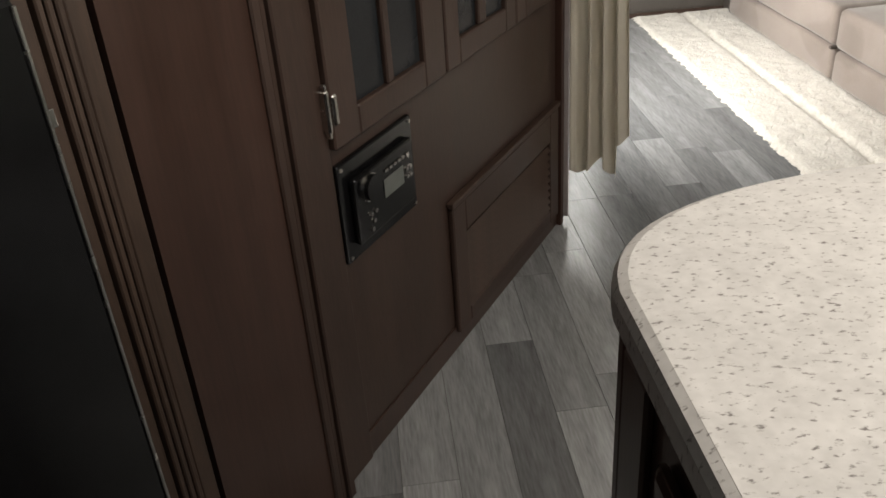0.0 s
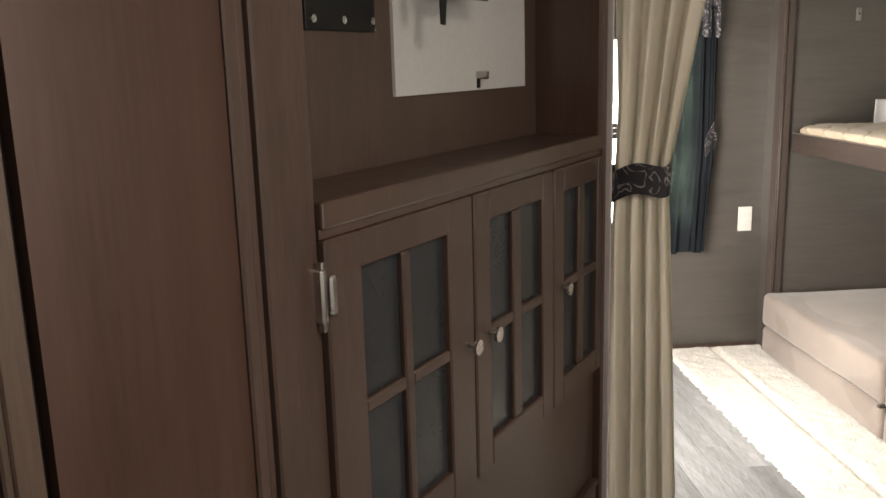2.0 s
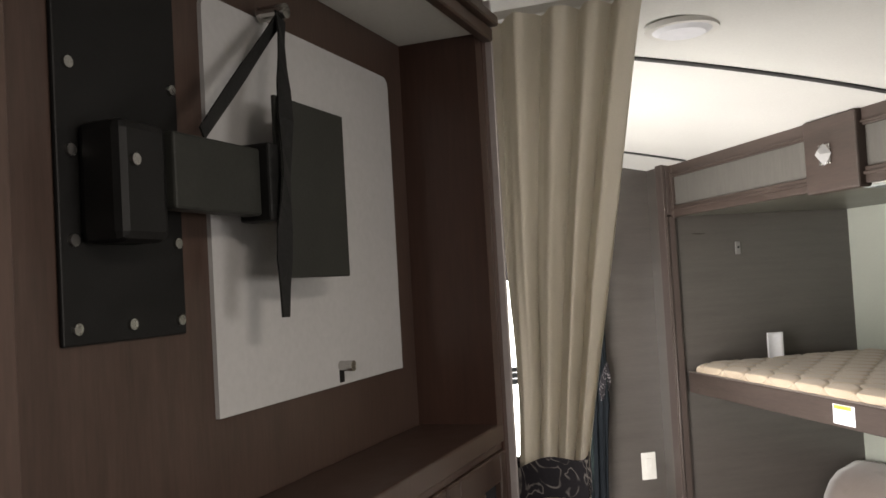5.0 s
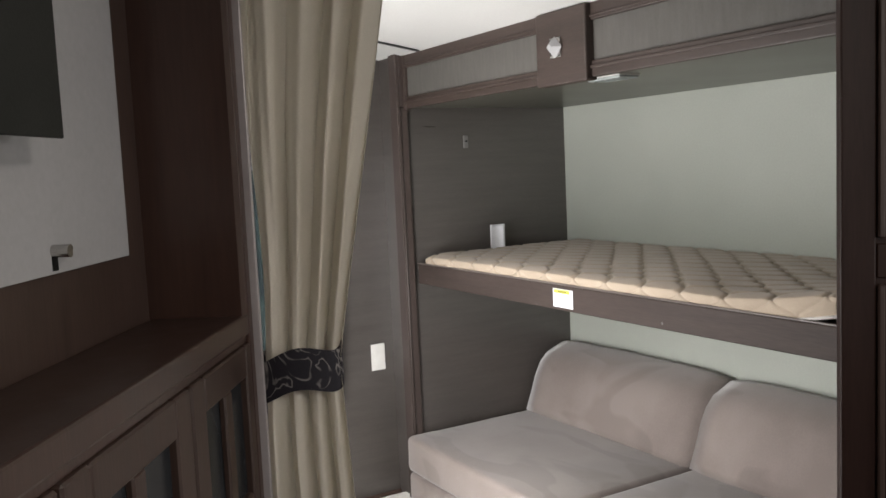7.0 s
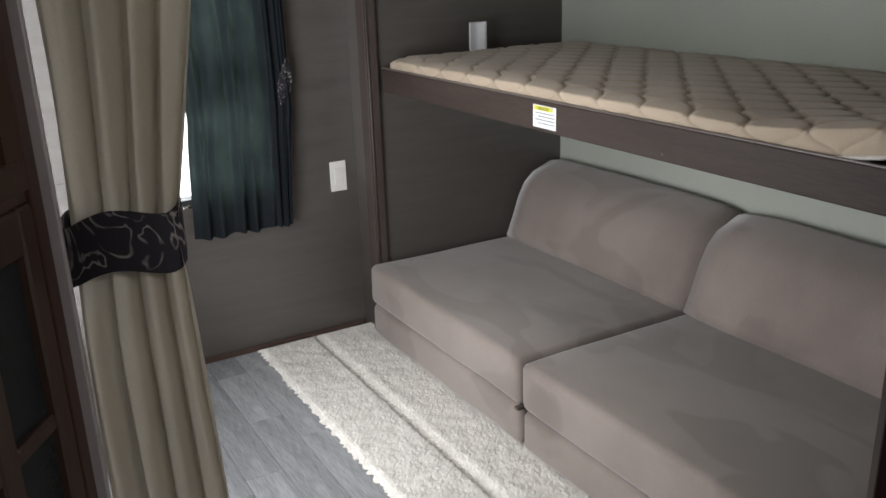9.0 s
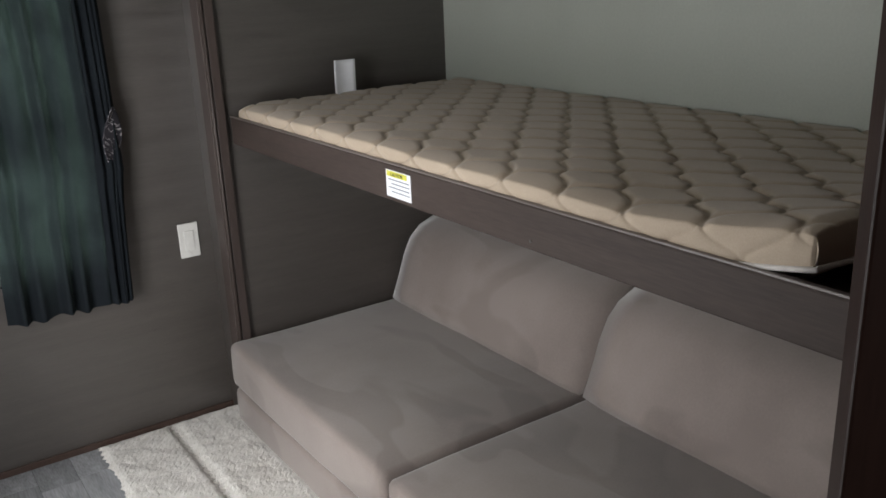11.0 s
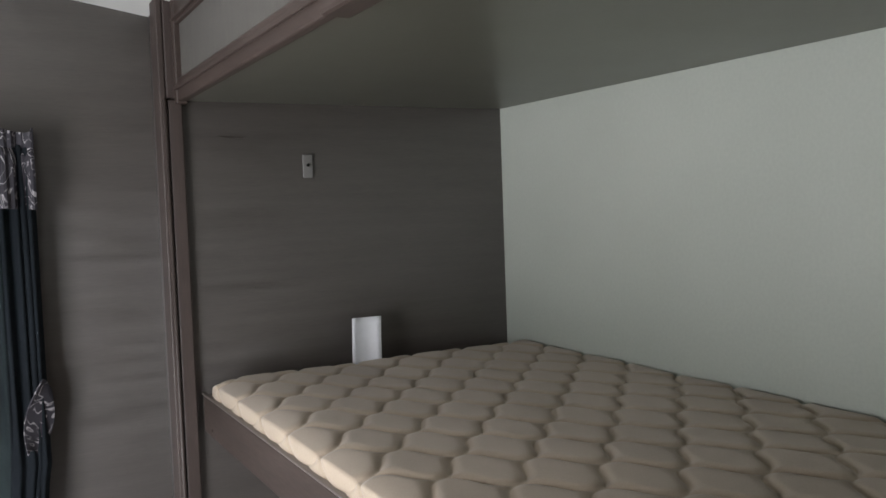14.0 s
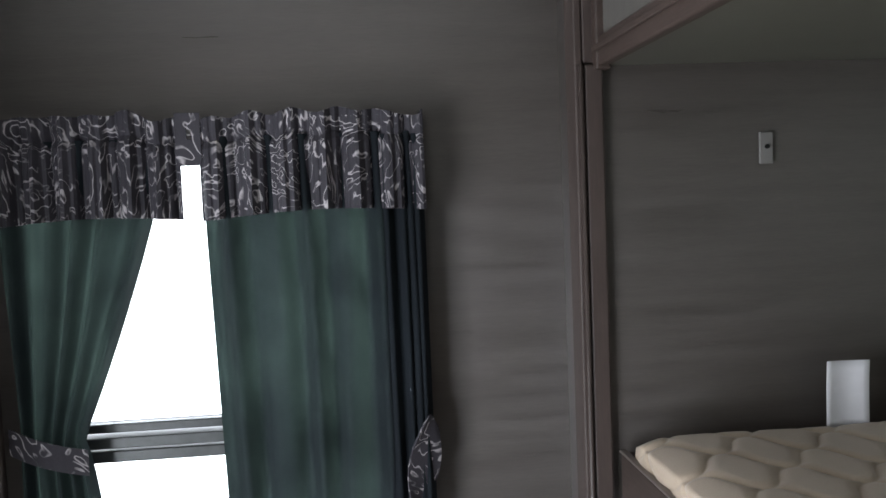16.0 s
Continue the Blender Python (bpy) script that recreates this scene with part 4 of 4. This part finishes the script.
part("middle_hinge", box(0.600, 0.655, -0.040, -0.004, 1.060, 1.085, 0.002), BLACK_MATTE, fridge)


# ---- beige privacy curtain ----
def privacy(u, v):
    z = 1.955 + (0.175 - 1.955) * v
    if z > 1.11:
        t = (1.955 - z) / (1.955 - 1.11)
        a, b = 0.002 + 0.009 * math.exp(-((z - 1.25) / 0.17) ** 2), 0.280 - 0.145 * t ** 0.95
    else:
        t = (1.11 - z) / 0.91
        a, b = 0.002 + 0.009 * math.exp(-((z - 1.25) / 0.17) ** 2) + 0.004 * t * (1 - t) * 4, 0.135 + 0.040 * t ** 0.7
    pinch = 1 - 0.5 * math.exp(-((z - 1.11) / 0.07) ** 2)
    uu = u + 0.03 * noise.noise((u * 4, z * 1.3, 4))
    wav = 0.75 - 1.7 * abs(math.sin(math.pi * (3.0 * uu + 1.1 * uu * uu) + 0.5 * math.sin(2.2 * z))) + 0.10 * math.sin(2 * math.pi * 9 * uu + 2.9 * z) + 0.45 * noise.noise((u * 7, z * 1.6, 9))
    hem = (0.11 * min(1, max(0, (u - 0.80) / 0.03)) - 0.02 * math.sin(9 * u)) * v ** 6 + 0.008 * math.sin(14 * u) * v
    return (1.070 + 0.024 * pinch * wav + 0.013, -(a + (b - a) * u), z + hem)


drapes = thing("privacy_curtain", CAB, "beige linen curtain tied back beside the slanted cabinet wall", "curtain")
part("cloth", grid_mesh(170, 90, privacy), CURTAIN, drapes, smooth=True)


def band(u, v):
    a = 2 * math.pi * u
    return (1.088 + 0.036 * math.cos(a), -(0.067 + 0.072 * math.sin(a)), 1.145 - 0.070 * v + 0.010 * math.sin(a) - 0.008 * math.cos(3 * a))


part("tie_band", thicken(grid_mesh(40, 6, band), 0.003), PAISLEY_DARK, drapes, "dark paisley tie-back band")
track = thing("curtain_track", CAB, "white ceiling curtain track", "curtain track")
part("track", box(1.095, 1.115, -0.98, -0.002, 1.958, 1.975, 0.002), WHITE_PLASTIC, track)

# ---- panelled partition beside the doorway ----
POST = pose(1.345, 1.728, 0, 0, 0, -38)
panel = thing("panelled_partition", POST, "dark brown wood partition with raised panels beside the doorway", "partition")
panel["kind"] = "structure"
part("board", box(0.002, 0.52, 0.002, 0.016, 0.0, 1.95), PANEL_DARK, panel)
part("stile", box(0.0, 0.058, -0.006, 0.020, 0.0, 1.95, 0.003), PANEL_DARK, panel)
part("rail", boxes((0.060, 0.51, -0.004, 0.0015, 1.215, 1.275), (0.060, 0.51, -0.004, 0.0015, 0.0, 0.09), (0.060, 0.51, -0.004, 0.0015, 1.87, 1.95), bevel=0.002), PANEL_DARK, panel)
part("bead", boxes((0.060, 0.072, -0.012, 0.003, 0.10, 1.205), (0.060, 0.072, -0.012, 0.003, 1.285, 1.86), bevel=0.003), BROWN_WOOD, panel, "lighter rounded bead")


# ---- kitchen counter ----
def counter_top():
    rx, ry, x0, y1, x1, y0 = 0.330, 0.180, 0.084, 0.630, 1.25, -1.30
    pts = [(x1, y0), (x1, y1)]
    pts += [(x0 + rx - rx * math.sin(radians(a)) ** 0.8, y1 - ry + ry * math.cos(radians(a)) ** 0.8) for a in range(0, 90, 6)]
    pts += [(x0, y0)]
    bm = bmesh.new()
    rows = []
    for dz, off in ((0.0, 0.012), (-0.004, 0.004), (-0.012, 0.0), (-0.030, 0.0), (-0.036, 0.004)):
        ring = []
        for i, (x, y) in enumerate(pts):
            cx, cy = x0 + 0.5, y1 - 0.5
            d = Vector((x - cx, y - cy)).normalized() * off
            ring.append(bm.verts.new((x - d.x, y - d.y, 0.900 + dz)))
        rows.append(ring)
    k = len(pts)
    for a, b in zip(rows, rows[1:]):
        for j in range(k):
            bm.faces.new((a[j], a[(j + 1) % k], b[(j + 1) % k], b[j]))
    bm.faces.new(rows[0]), bm.faces.new(rows[-1][::-1])
    bmesh.ops.recalc_face_normals(bm, faces=bm.faces[:])
    return bm


worktop = thing("worktop", pose(0, 0, 0), "speckled white laminate worktop with a rounded corner on the kitchen cabinet", "worktop")
part("slab", counter_top(), GRANITE, worktop)
part("underside_board", box(0.115, 1.21, -1.285, 0.560, 0.8625, 0.8635), STONE_DARK, worktop, "grey board under the slab")
base = thing("kitchen_cabinet", pose(0, 0, 0), "dark cherry kitchen cabinet under the speckled worktop", "cabinet")
part("body", box(0.124, 1.20, -1.28, 0.560, 0.06, 0.862), CHERRY, base)
part("plinth", box(0.18, 1.18, -1.26, 0.53, 0.0, 0.059), BLACK_MATTE, base)
part("corner_bead", box(0.117, 0.131, 0.548, 0.567, 0.06, 0.862, 0.004), CHERRY_RED, base)
part("end_rail", boxes((0.115, 0.125, -1.20, 0.544, 0.800, 0.855), (0.115, 0.125, 0.484, 0.544, 0.10, 0.796), (0.115, 0.125, -0.30, -0.24, 0.10, 0.796), bevel=0.003), CHERRY, base)
part("raised_panel", box(0.111, 0.125, -0.20, 0.450, 0.140, 0.760, 0.010), CHERRY, base, "raised cherry door panel")

# ---- floor planks ----
PW = 0.112


def plank_meshes():
    out = []
    for length in (0.36, 0.54, 0.72):
        bm = box(0.0, PW - 0.0012, 0.0, length - 0.0012, -0.004, 0.0)
        out.append((length, mesh_of("plank", bm, PLANK)))
    return out


ground = thing("plank_floor", pose(0, 0, 0), "grey wood-look vinyl plank floor with mixed tones", "floor")
ground["kind"] = "structure"
kinds = plank_meshes()
rnd = random.Random(11)
x = -0.32
while x < 1.72:
    y = -0.3 - 0.5 * rnd.random()
    while y < 4.12:
        length, me = rnd.choice(kinds)
        if y + length > 4.13:
            if 4.13 - y < 0.03:
                break
            length, me = kinds[0]
        o = new("plank", me)
        if y + length > 4.13:
            o.scale.y = (4.129 - y) / length
        o.parent = ground
        o.location = (x, y, 0)
        y += length
    x += PW
